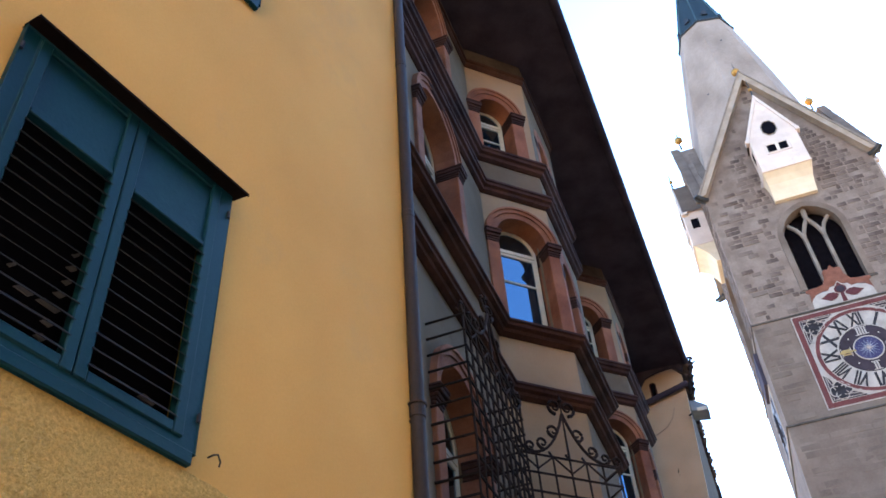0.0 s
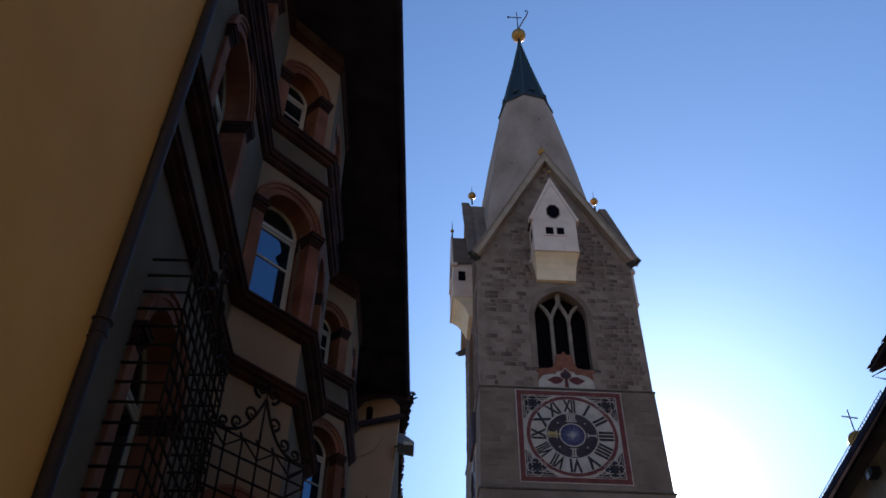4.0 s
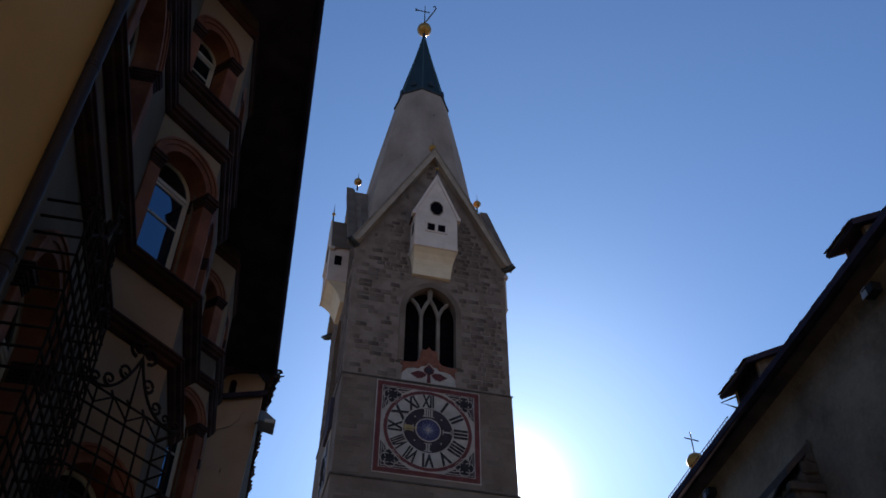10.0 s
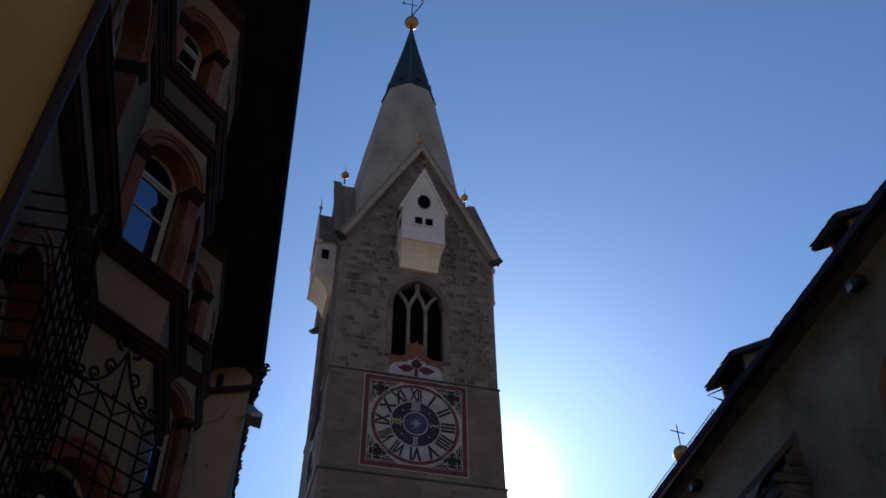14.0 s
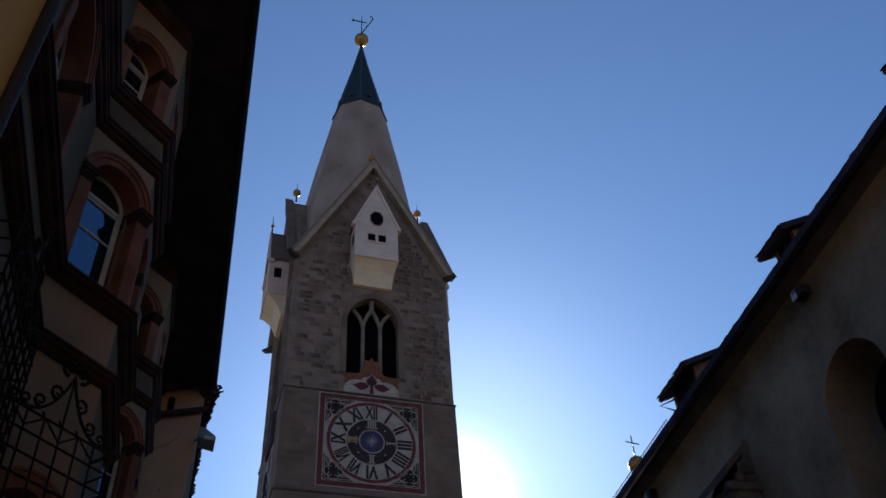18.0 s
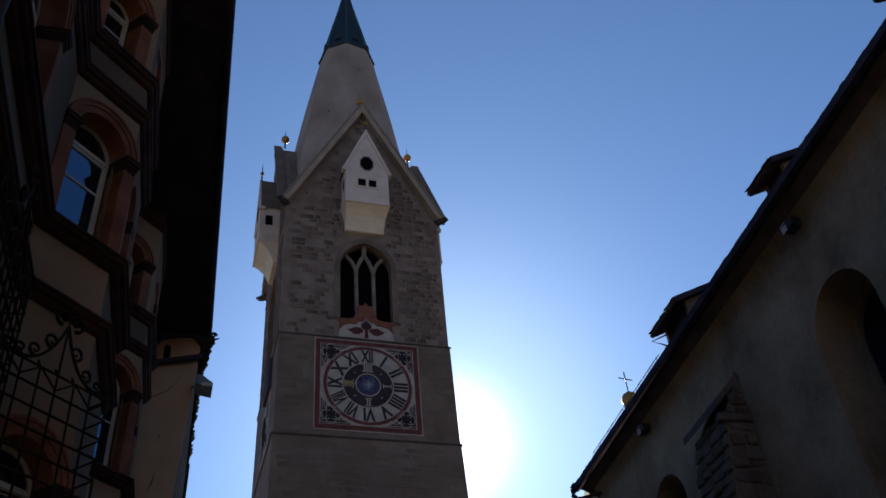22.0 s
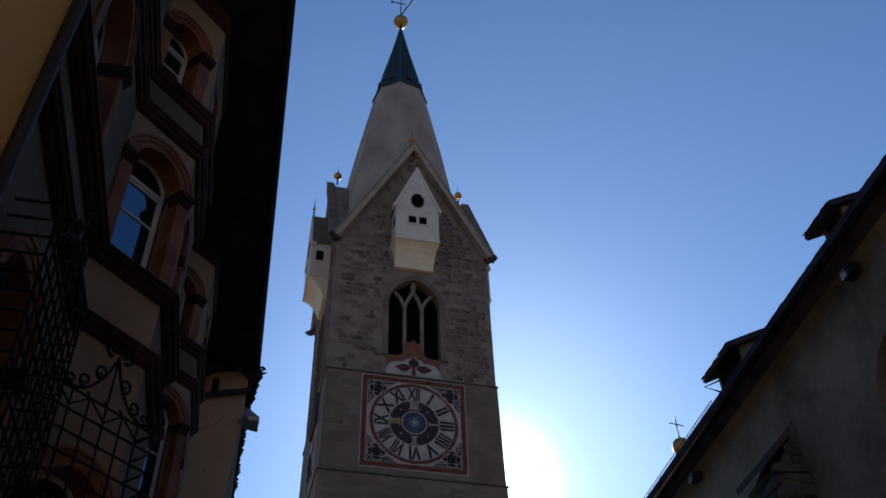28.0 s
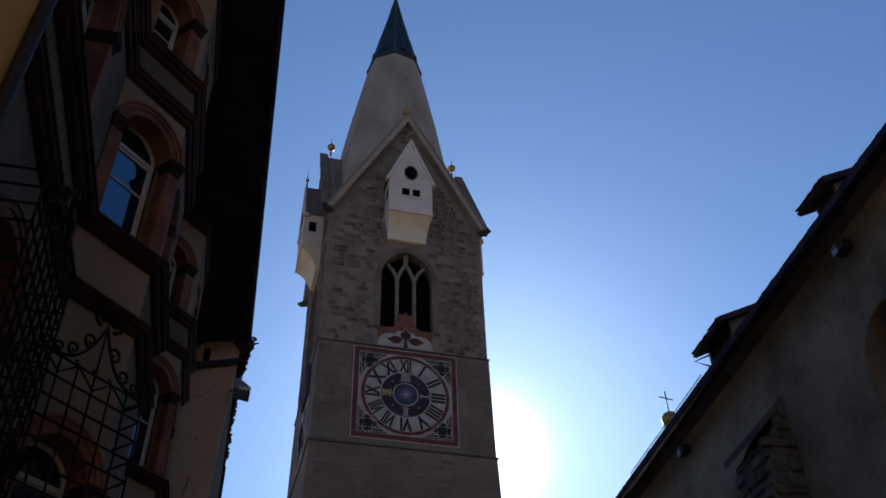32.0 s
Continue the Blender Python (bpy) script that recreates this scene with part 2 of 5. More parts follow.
TERRACOTTA = surface("terracotta_paint", (0.115, 0.040, 0.024), (0.190, 0.070, 0.042), 0.4, 0.9, 0.3, 20, stain=(0.10, 0.055, 0.042), spec=0.08)
LEAF_RED = surface("dark_red_paint", (0.060, 0.016, 0.016), (0.095, 0.030, 0.028), 0.3, 0.85, 0.15, 20, spec=0.08)
CLOTH = surface("pale_cloth", (0.085, 0.072, 0.070), (0.13, 0.11, 0.105), 0.1, 0.9, 0.2, 40)
# belfry interior: its darkness is put into a near-black colour
BELFRY_DARK = surface("belfry_darkness", (0.004, 0.00294, 0.0036), (0.008, 0.00588, 0.00675), 0.3, 0.9, 0.3, 12, spec=0.0)
CHURCH_GLASS = surface("dull_church_glass", (0.006, 0.008, 0.016), (0.012, 0.016, 0.030), 0.3, 0.28, 0.5, 9, spec=0.30)
LAMP_LENS = surface("pale_lamp_glass", (0.50, 0.52, 0.56), (0.60, 0.62, 0.66), 0.2, 0.3, 0.05, 20)
GILT_PAINT = surface("dull_gilt_paint", (0.20, 0.125, 0.042), (0.31, 0.20, 0.075), 0.3, 0.6, 0.1, 20, spec=0.2)
DIAL_WHITE = surface("dial_white_paint", (0.241, 0.184, 0.145), (0.347, 0.27, 0.216), 0.5, 0.85, 0.15, 20, stain=(0.222, 0.169, 0.129))
DIAL_NAVY = surface("dial_dark_blue", (0.0252, 0.0158, 0.017), (0.042, 0.0277, 0.0313), 0.4, 0.8, 0.15, 20, spec=0.08)
DIAL_BLUE = surface("dial_mid_blue", (0.03, 0.0255, 0.0561), (0.05, 0.0425, 0.085), 0.3, 0.8, 0.15, 20, spec=0.08)
NUMERAL = surface("numeral_black", (0.016, 0.0124, 0.0128), (0.032, 0.0248, 0.0261), 0.3, 0.8, 0.1, 20, spec=0.08)
CHURCH_RENDER = surface("church_render", (0.158, 0.114, 0.0725), (0.386, 0.292, 0.191), 1.5, 0.95, 0.6, 9, stain=(0.193, 0.151, 0.104), spec=0.1)
# plaster darkened by colour to carry the shadow under the eaves
SHADE_PLASTER = surface("shade_dark_plaster", (0.0706, 0.0588, 0.0507), (0.13, 0.109, 0.0965), 0.8, 0.95, 0.5, 12, spec=0.05)
CHURCH_STONE = surface("church_rough_stone", (0.0669, 0.0561, 0.0445), (0.13, 0.114, 0.0934), 0.5, 0.95, 0.8, 12, spec=0.1, per_piece=0.22)
PAVING = surface("stone_paving", (0.0924, 0.0882, 0.0823), (0.16, 0.151, 0.138), 0.8, 0.85, 0.4, 20)
LEAF = surface("foliage", (0.20, 0.23, 0.07), (0.34, 0.36, 0.13), 0.2, 0.7, 0.2, 30)
WARM_STONE = surface("warm_rubble_stone", (0.30, 0.235, 0.17), (0.48, 0.395, 0.30), 0.3, 0.9, 0.6, 16, stain=(0.22, 0.17, 0.13), spec=0.1)
SUNDIAL_PAINT = surface("faded_blue_fresco", (0.13, 0.135, 0.165), (0.27, 0.265, 0.275), 0.5, 0.95, 0.2, 14, stain=(0.16, 0.13, 0.11), spec=0.02)
LAMP_BODY = surface("lamp_enamel", (0.14, 0.155, 0.165), (0.20, 0.22, 0.235), 0.3, 0.45, 0.1, 40)


# thin leaves let light through
leaf_nodes = LEAF.node_tree.nodes
glow, both = leaf_nodes.new("ShaderNodeBsdfTranslucent"), leaf_nodes.new("ShaderNodeMixShader")
glow.inputs["Color"].default_value = (0.30, 0.36, 0.10, 1)
both.inputs[0].default_value = 0.55
LEAF.node_tree.links.new(leaf_nodes["Principled BSDF"].outputs[0], both.inputs[1])
LEAF.node_tree.links.new(glow.outputs[0], both.inputs[2])
LEAF.node_tree.links.new(both.outputs[0], leaf_nodes["Material Output"].inputs["Surface"])


# ---- mesh helpers ----
from mathutils.geometry import tessellate_polygon


class Form:
    """Collects vertices and faces, then becomes one mesh."""

    def __init__(self):
        self.v, self.f = [], []

    def add(self, verts, faces):
        k = len(self.v)
        self.v += [tuple(p) for p in verts]
        self.f += [tuple(i + k for i in q) for q in faces]
        return self

    def box(self, x0, x1, y0, y1, z0, z1):
        return self.add([(x, y, z) for x in (x0, x1) for y in (y0, y1) for z in (z0, z1)],
                        [(0, 1, 3, 2), (4, 6, 7, 5), (0, 4, 5, 1), (2, 3, 7, 6), (0, 2, 6, 4), (1, 5, 7, 3)])

    def sheet(self, poly, way):
        """A flat polygon given thickness along way."""
        n, w = len(poly), Vector(way)
        vs = [Vector(p) for p in poly]
        return self.add(vs + [p + w for p in vs], [tuple(range(n)), tuple(range(2 * n - 1, n - 1, -1))] + [(i, i + n, (i + 1) % n + n, (i + 1) % n) for i in range(n)])

    def tube(self, pts, r, n=8, closed=False):
        pts = [Vector(p) for p in pts]
        m, rings = len(pts), []
        for i, p in enumerate(pts):
            if closed:
                t = pts[(i + 1) % m] - pts[i - 1]
            else:
                t = pts[min(i + 1, m - 1)] - pts[max(i - 1, 0)]
            q = t.to_track_quat("Z", "Y")
            rr = r[i] if isinstance(r, (list, tuple)) else r
            rings.append([p + q @ Vector((rr * math.cos(a), rr * math.sin(a), 0)) for a in (math.tau * k / n for k in range(n))])
        fs = []
        for i in range(m if closed else m - 1):
            for k in range(n):
                j = (i + 1) % m
                fs.append((i * n + k, i * n + (k + 1) % n, j * n + (k + 1) % n, j * n + k))
        if not closed:
            fs += [tuple(range(n - 1, -1, -1)), tuple((m - 1) * n + k for k in range(n))]
        return self.add([p for ring in rings for p in ring], fs)

    def lathe(self, prof, n=16, at=(0, 0, 0), turn=0.0):
        vs, fs = [], []
        for r, z in prof:
            vs += [(at[0] + r * math.cos(math.tau * k / n + turn), at[1] + r * math.sin(math.tau * k / n + turn), at[2] + z) for k in range(n)]
        for i in range(len(prof) - 1):
            for k in range(n):
                fs.append((i * n + k, i * n + (k + 1) % n, (i + 1) * n + (k + 1) % n, (i + 1) * n + k))
        fs += [tuple(range(n - 1, -1, -1)), tuple((len(prof) - 1) * n + k for k in range(n))]
        return self.add(vs, fs)

    def sweep(self, section, path):
        """A section of (out, up) pairs carried along a level path of (x, y) points, to the right of its way, mitred at the bends."""
        m, n, vs, fs = len(path), len(section), [], []
        ps = [Vector((*p, 0)) for p in path]
        for i, p in enumerate(ps):
            a = (ps[i] - ps[i - 1]).normalized() if i else (ps[1] - ps[0]).normalized()
            b = (ps[i + 1] - ps[i]).normalized() if i < m - 1 else a
            ra, rb = Vector((a.y, -a.x, 0)), Vector((b.y, -b.x, 0))
            mid = (ra + rb).normalized()
            mid /= max(0.3, mid.dot(ra))
            vs += [p + mid * o + Vector((0, 0, u)) for o, u in section]
        for i in range(m - 1):
            for k in range(n):
                fs.append((i * n + k, (i + 1) * n + k, (i + 1) * n + (k + 1) % n, i * n + (k + 1) % n))
        fs += [tuple(range(n)), tuple((m - 1) * n + k for k in range(n - 1, -1, -1))]
        return self.add(vs, fs)

    def ball(self, c, r, n=14):
        k = 8
        return self.lathe([(max(1e-4, r * math.sin(math.pi * i / k)), -r * math.cos(math.pi * i / k)) for i in range(k + 1)], n, c)


def part(name, form, material, parent=None, label="", m=None, bevel=0.0, smooth=False):
    me = bpy.data.meshes.new(name)
    if isinstance(form, Form):
        vs = [m @ Vector(p) for p in form.v] if m else form.v
        me.from_pydata(vs, [], form.f)
    bm = bmesh.new()
    bm.from_mesh(me)
    if bevel:
        bmesh.ops.remove_doubles(bm, verts=bm.verts, dist=1e-5)
        bmesh.ops.bevel(bm, geom=[e for e in bm.edges if len(e.link_faces) == 2 and e.calc_face_angle(0) > 0.6], offset=bevel, segments=1, affect="EDGES")
    bmesh.ops.recalc_face_normals(bm, faces=bm.faces)
    for f in bm.faces:
        f.smooth = smooth
    bm.to_mesh(me)
    bm.free()
    me.materials.append(material)
    ob = new(name, me)
    ob.parent = parent
    if label:
        ob["label"] = label
    return ob


def piece(name, me, parent, m):
    ob = new(name, me)
    ob.parent = parent
    ob.matrix_basis = m
    return ob


def thing(name, m, label, category, group="", kind=""):
    ob = new(name)
    ob.matrix_world = m
    return tagged(ob, label, category, group, kind)


def arch_line(a, w, spring, rise, n=12):
    """Points (a, z) of an arch from left to right: round when rise is w, pointed when it is more."""
    if rise <= w * 1.02:
        return [(a - w * math.cos(math.pi * k / n), spring + rise * math.sin(math.pi * k / n)) for k in range(n + 1)]
    r = (w * w + rise * rise) / (2 * w)
    top = math.asin(rise / r)
    h = n // 2
    left = [(a - w + r - r * math.cos(top * k / h), spring + r * math.sin(top * k / h)) for k in range(h + 1)]
    return left + [(2 * a - p, z) for p, z in left[-2::-1]]


def plate(form, outer, holes, n, deep):
    """A flat plate of (y, z) points in the plane x = n, with holes, reaching back by deep: one closed shell."""
    loops = [list(outer)] + [list(h) for h in holes]
    pts = [p for loop in loops for p in loop]
    tris = tessellate_polygon([[Vector((y, z, 0)) for y, z in loop] for loop in loops])
    k = len(pts)
    fs = [tuple(t) for t in tris] + [tuple(i + k for i in reversed(t)) for t in tris]
    at = 0
    for loop in loops:
        c = len(loop)
        fs += [(at + i, at + (i + 1) % c, at + (i + 1) % c + k, at + i + k) for i in range(c)]
        at += c
    return form.add([(n, y, z) for y, z in pts] + [(n - deep, y, z) for y, z in pts], fs)


def hole(a, w, sill, spring, rise):
    line = arch_line(a, w, spring, rise) if rise else [(a - w, spring), (a + w, spring)]
    return [(a + w, sill), (a - w, sill)] + line


def wall(form, a0, a1, z0, z1, openings=(), deep=0.4, n=0.0):
    """A wall in the plane x = n, facing +x, along y from a0 to a1. openings: (centre, half width, sill, spring, rise)."""
    return plate(form, [(a0, z0), (a1, z0), (a1, z1), (a0, z1)], [hole(*o) for o in openings], n, deep)


def arch_band(form, a, w0, w1, spring, rise0, rise1, n0, n1, k=14):
    """A curved band between two arches, from n0 out to n1."""
    return plate(form, arch_line(a, w0, spring, rise0, k) + arch_line(a, w1, spring, rise1, k)[::-1], [], n1, n1 - n0)


def spiral(c, r, turns, u, v, way=1, n=16):
    return [Vector(c) + Vector(u) * (r * (1 - 0.75 * k / n) * math.cos(way * math.tau * turns * k / n)) + Vector(v) * (r * (1 - 0.75 * k / n) * math.sin(way * math.tau * turns * k / n)) for k in range(n + 1)]


# ---- ground ----
g = Form().sheet([(-2500, -2500, 0), (2500, -2500, 0), (2500, 2500, 0), (-2500, 2500, 0)], (0, 0, -0.3))
tagged(part("ground", g, PAVING), "grey stone paving of the street", "ground", kind="structure")

# ---- yellow house ----
YM = pose(-1.53, 4.19, 0, 0, 0, -13)
yellow = thing("yellow_house", YM, "yellow rendered house with teal louvred shutters", "house")
SHUT_A, SHUT_W, SHUT_LO, SHUT_HI = -2.213, 0.59, 3.475, 4.915
UP = 3.22
f = Form()
wall(f, -13, 0, 0, 11.2, [(SHUT_A, SHUT_W - 0.06, SHUT_LO + 0.04, SHUT_HI - 0.05, 0), (SHUT_A, SHUT_W - 0.06, SHUT_LO + UP + 0.04, SHUT_HI + UP - 0.05, 0)], 0.45)
part("wall", f, YELLOW, yellow)
part("end_wall", Form().box(-9, -0.45, -0.45, 0, 0, 11.2), YELLOW, yellow)
part("end_wall", Form().box(-9, 0, -13.45, -13, 0, 11.2), YELLOW, yellow)
part("rear_wall", Form().box(-9, -8.6, -13, -0.45, 0, 11.2), YELLOW, yellow)
part("roughcast_plinth", Form().box(-0.006, 0.008, -13, -3.0, 0, 3.40).box(-0.006, 0.008, -3.0, -0.6, 0, 2.7).box(-0.006, 0.008, -0.6, 0, 0, 3.35), ROUGHCAST, yellow, "coarse yellow roughcast")
# pebbled roughcast just below the window
NY, NZ = 640, 180
ys = [-3.0 + 2.4 * k / NY for k in range(NY + 1)]
tops = [3.398 if y < -1.7 else 3.398 - 0.03 * (y + 1.7) + 0.008 * noise.noise((y * 9, 0, 0)) for y in ys]
def pebble(y, z):
    near = noise.voronoi((y * 85, z * 95, 0.0))[0][0]
    return 0.006 + 0.006 * (0.55 - near) + 0.003 * noise.noise((y * 160, z * 170, 5)) - 0.014 * max(0.0, noise.noise((y * 55, z * 70, 9)) - 0.38)


lump = [[pebble(y, 2.7 + (top - 2.7) * k / NZ) if k < NZ else -0.004 for k in range(NZ + 1)] for y, top in zip(ys, tops)]
rc = Form().add([(lump[i][k], ys[i], 2.7 + (tops[i] - 2.7) * k / NZ) for i in range(NY + 1) for k in range(NZ + 1)], [(i * (NZ + 1) + k, (i + 1) * (NZ + 1) + k, (i + 1) * (NZ + 1) + k + 1, i * (NZ + 1) + k + 1) for i in range(NY) for k in range(NZ)])
part("roughcast", rc, ROUGHCAST, yellow, "coarse yellow roughcast", smooth=True)
part("roof", Form().sheet([(0.5, -13.5, 11.2), (-4.5, -13.5, 14.4), (-9.5, -13.5, 11.2)], (0, 13.9, 0)), ROOF_TILE, yellow)
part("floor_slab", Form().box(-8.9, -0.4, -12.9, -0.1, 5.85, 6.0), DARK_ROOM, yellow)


def shutters(z):
    win = part("window", wall(Form(), SHUT_A - SHUT_W - 0.02, SHUT_A + SHUT_W + 0.02, SHUT_LO - 0.02, SHUT_HI + 0.0, [(SHUT_A, SHUT_W - 0.055, SHUT_LO + 0.017, SHUT_HI - 0.017, 0)], 0.12, 0.03), TEAL, yellow, "teal painted window with closed louvred shutters", m=pose(0, 0, z), bevel=0.006)
    part("sill", Form().box(0, 0.036, SHUT_A - SHUT_W - 0.03, SHUT_A + SHUT_W + 0.012, SHUT_LO - 0.075, SHUT_LO - 0.012), TEAL, win, m=pose(0, 0, z), bevel=0.008)
    h = Form()
    h.sheet([(0, -2.825, SHUT_HI + 0.030), (0.11, -2.825, SHUT_HI + 0.006), (0.11, -2.825, SHUT_HI - 0.012), (0.104, -2.825, SHUT_HI - 0.012), (0.104, -2.825, SHUT_HI + 0.0), (0.0, -2.825, SHUT_HI + 0.022)], (0, 1.262, 0))
    part("hood", h, HOOD, win, "brown sheet-metal drip hood", m=pose(0, 0, z))
    for side in (-1, 1):
        c = SHUT_A + side * (SHUT_W - 0.055) / 2
        w = (SHUT_W - 0.055) / 2
        lo, hi, mid = SHUT_LO + 0.02, SHUT_HI - 0.02, 4.49
        leaf = Form()
        leaf.box(-0.006, 0.042, c - w + 0.003, c - w + 0.058, lo, hi)
        leaf.box(-0.006, 0.042, c + w - 0.058, c + w - 0.003, lo, hi)
        for za, zb in ((lo, lo + 0.05), (mid - 0.015, mid + 0.015), (hi - 0.035, hi)):
            leaf.box(-0.004, 0.040, c - w + 0.058, c + w - 0.058, za, zb)
        part("shutter_frame", leaf, TEAL, win, m=pose(0, 0, z), bevel=0.005)
        p = Form().box(0.004, 0.024, c - w + 0.058, c + w - 0.058, mid + 0.015, hi - 0.035)
        part("shutter_panel", p, TEAL, win, m=pose(0, 0, z))
        n = 13
        s = Form().sheet([(0.002, -w + 0.048, 0.0205), (0.0045, -w + 0.048, 0.0235), (0.049, -w + 0.048, -0.0195), (0.0465, -w + 0.048, -0.0225)], (0, 2 * w - 0.096, 0))
        first = None
        for k in range(n):
            zz = lo + 0.05 + (k + 0.5) * (mid - 0.065 - lo) / n
            if first is None:
                first = part("slat", s, TEAL_DARK, win)
                first.matrix_basis = pose(0, c, zz + z)
            else:
                piece("slat", first.data, win, pose(0, c, zz + z, 0, random.uniform(-2, 2), 0))
        for zz in (lo + 0.12, hi - 0.12):
            part("hinge", Form().tube([(0.036, SHUT_A + side * (SHUT_W + 0.01), zz - 0.02), (0.036, SHUT_A + side * (SHUT_W + 0.01), zz + 0.02)], 0.009), TEAL_DARK, win, m=pose(0, 0, z))
    # shallow near-black box behind the slats, in place of an unlit interior
    part("dark_backing", Form().box(-0.2, -0.06, SHUT_A - SHUT_W + 0.07, SHUT_A + SHUT_W - 0.07, SHUT_LO + 0.06, SHUT_HI - 0.07), DARK_ROOM, win, m=pose(0, 0, z))


shutters(0.0)
blind = thing("curtain", YM, "crumpled pale curtain behind the louvred shutters", "curtain")
PITCH = (4.49 - 0.065 - 3.495) / 13
for k, y0, y1 in ((0, -2.36, -2.29), (1, -2.345, -2.285), (2, -2.335, -2.275), (3, -2.375, -2.265), (4, -2.32, -2.265), (5, -2.30, -2.255), (6, -2.30, -2.25), (7, -2.29, -2.255), (3, -2.47, -2.385), (2, -2.55, -2.50), (4, -2.52, -2.485), (0, -1.95, -1.74), (1, -1.86, -1.76)):
    z = 3.545 + k * PITCH
    part("cloth_fold", Form().sheet([(-0.052, y0, z + 0.012), (-0.052, y1 - 0.02, z + 0.006), (-0.052, y1, z + 0.030), (-0.052, y0 + 0.03, z + 0.040)], (-0.006, 0, 0)), CLOTH, blind)
shutters(UP)

pipe = thing("downpipe", YM, "weathered zinc rainwater downpipe at the house corner", "downpipe")
part("pipe", Form().tube([(0.035, 0.018, z) for z in (0, 2, 4.45, 7.5, 11.3)], 0.044, 14), ZINC, pipe, smooth=True)
for z in (1.5, 4.48):
    part("collar", Form().lathe([(0.045, -0.05), (0.050, -0.045), (0.050, 0.03), (0.060, 0.036), (0.060, 0.046), (0.045, 0.05)], 14, (0.035, 0.018, z)), ZINC, pipe)
    part("clip", Form().box(-0.03, 0.012, -0.02, 0.02, z - 0.08, z - 0.062), ZINC, pipe)
for z in (3.0, 6.1, 7.9, 9.7):
    part("pipe_joint", Form().lathe([(0.0445, -0.03), (0.047, -0.025), (0.047, 0.025), (0.0445, 0.03)], 14, (0.035, 0.018, z)), ZINC, pipe)
hook = thing("wall_hook", YM, "small rusted iron hook in the yellow wall", "hook")
part("hook_arm", Form().tube([(0.0, -1.505, 3.50), (0.03, -1.505, 3.50), (0.04, -1.49, 3.505), (0.04, -1.472, 3.48), (0.035, -1.472, 3.46)], 0.004, 6), ZINC, hook)

# ---- house with oriels ----
HM = pose(-2.20, 0.07, -0.06, 0, 0, -2)
bay = thing("oriel_house", HM, "old town house with red stone oriels and wide dark eaves", "house")
STEP = 5.85
OUT, K1, K2, K3, K4 = 0.758, 8.625, 9.403, 11.05, 11.90
PROFILE = [(0, 4.3), (0, K1), (OUT, K2), (OUT, K3), (0, K4), (0, K1 + STEP), (OUT, K2 + STEP), (OUT, K3 + STEP), (0, K4 + STEP), (0, 19.45)]
PROFILE = [(x - 0.048 - 0.0027 * y, y) for x, y in PROFILE]
BANDS = [(0.0, 7.6, 0), (7.6, 11.0, 1), (11.72, 14.6, 2), (11.0, 11.72, -1)]
SILL = [4.25, 8.68, 12.0]
BAR = [4.98, 9.65, 12.62]


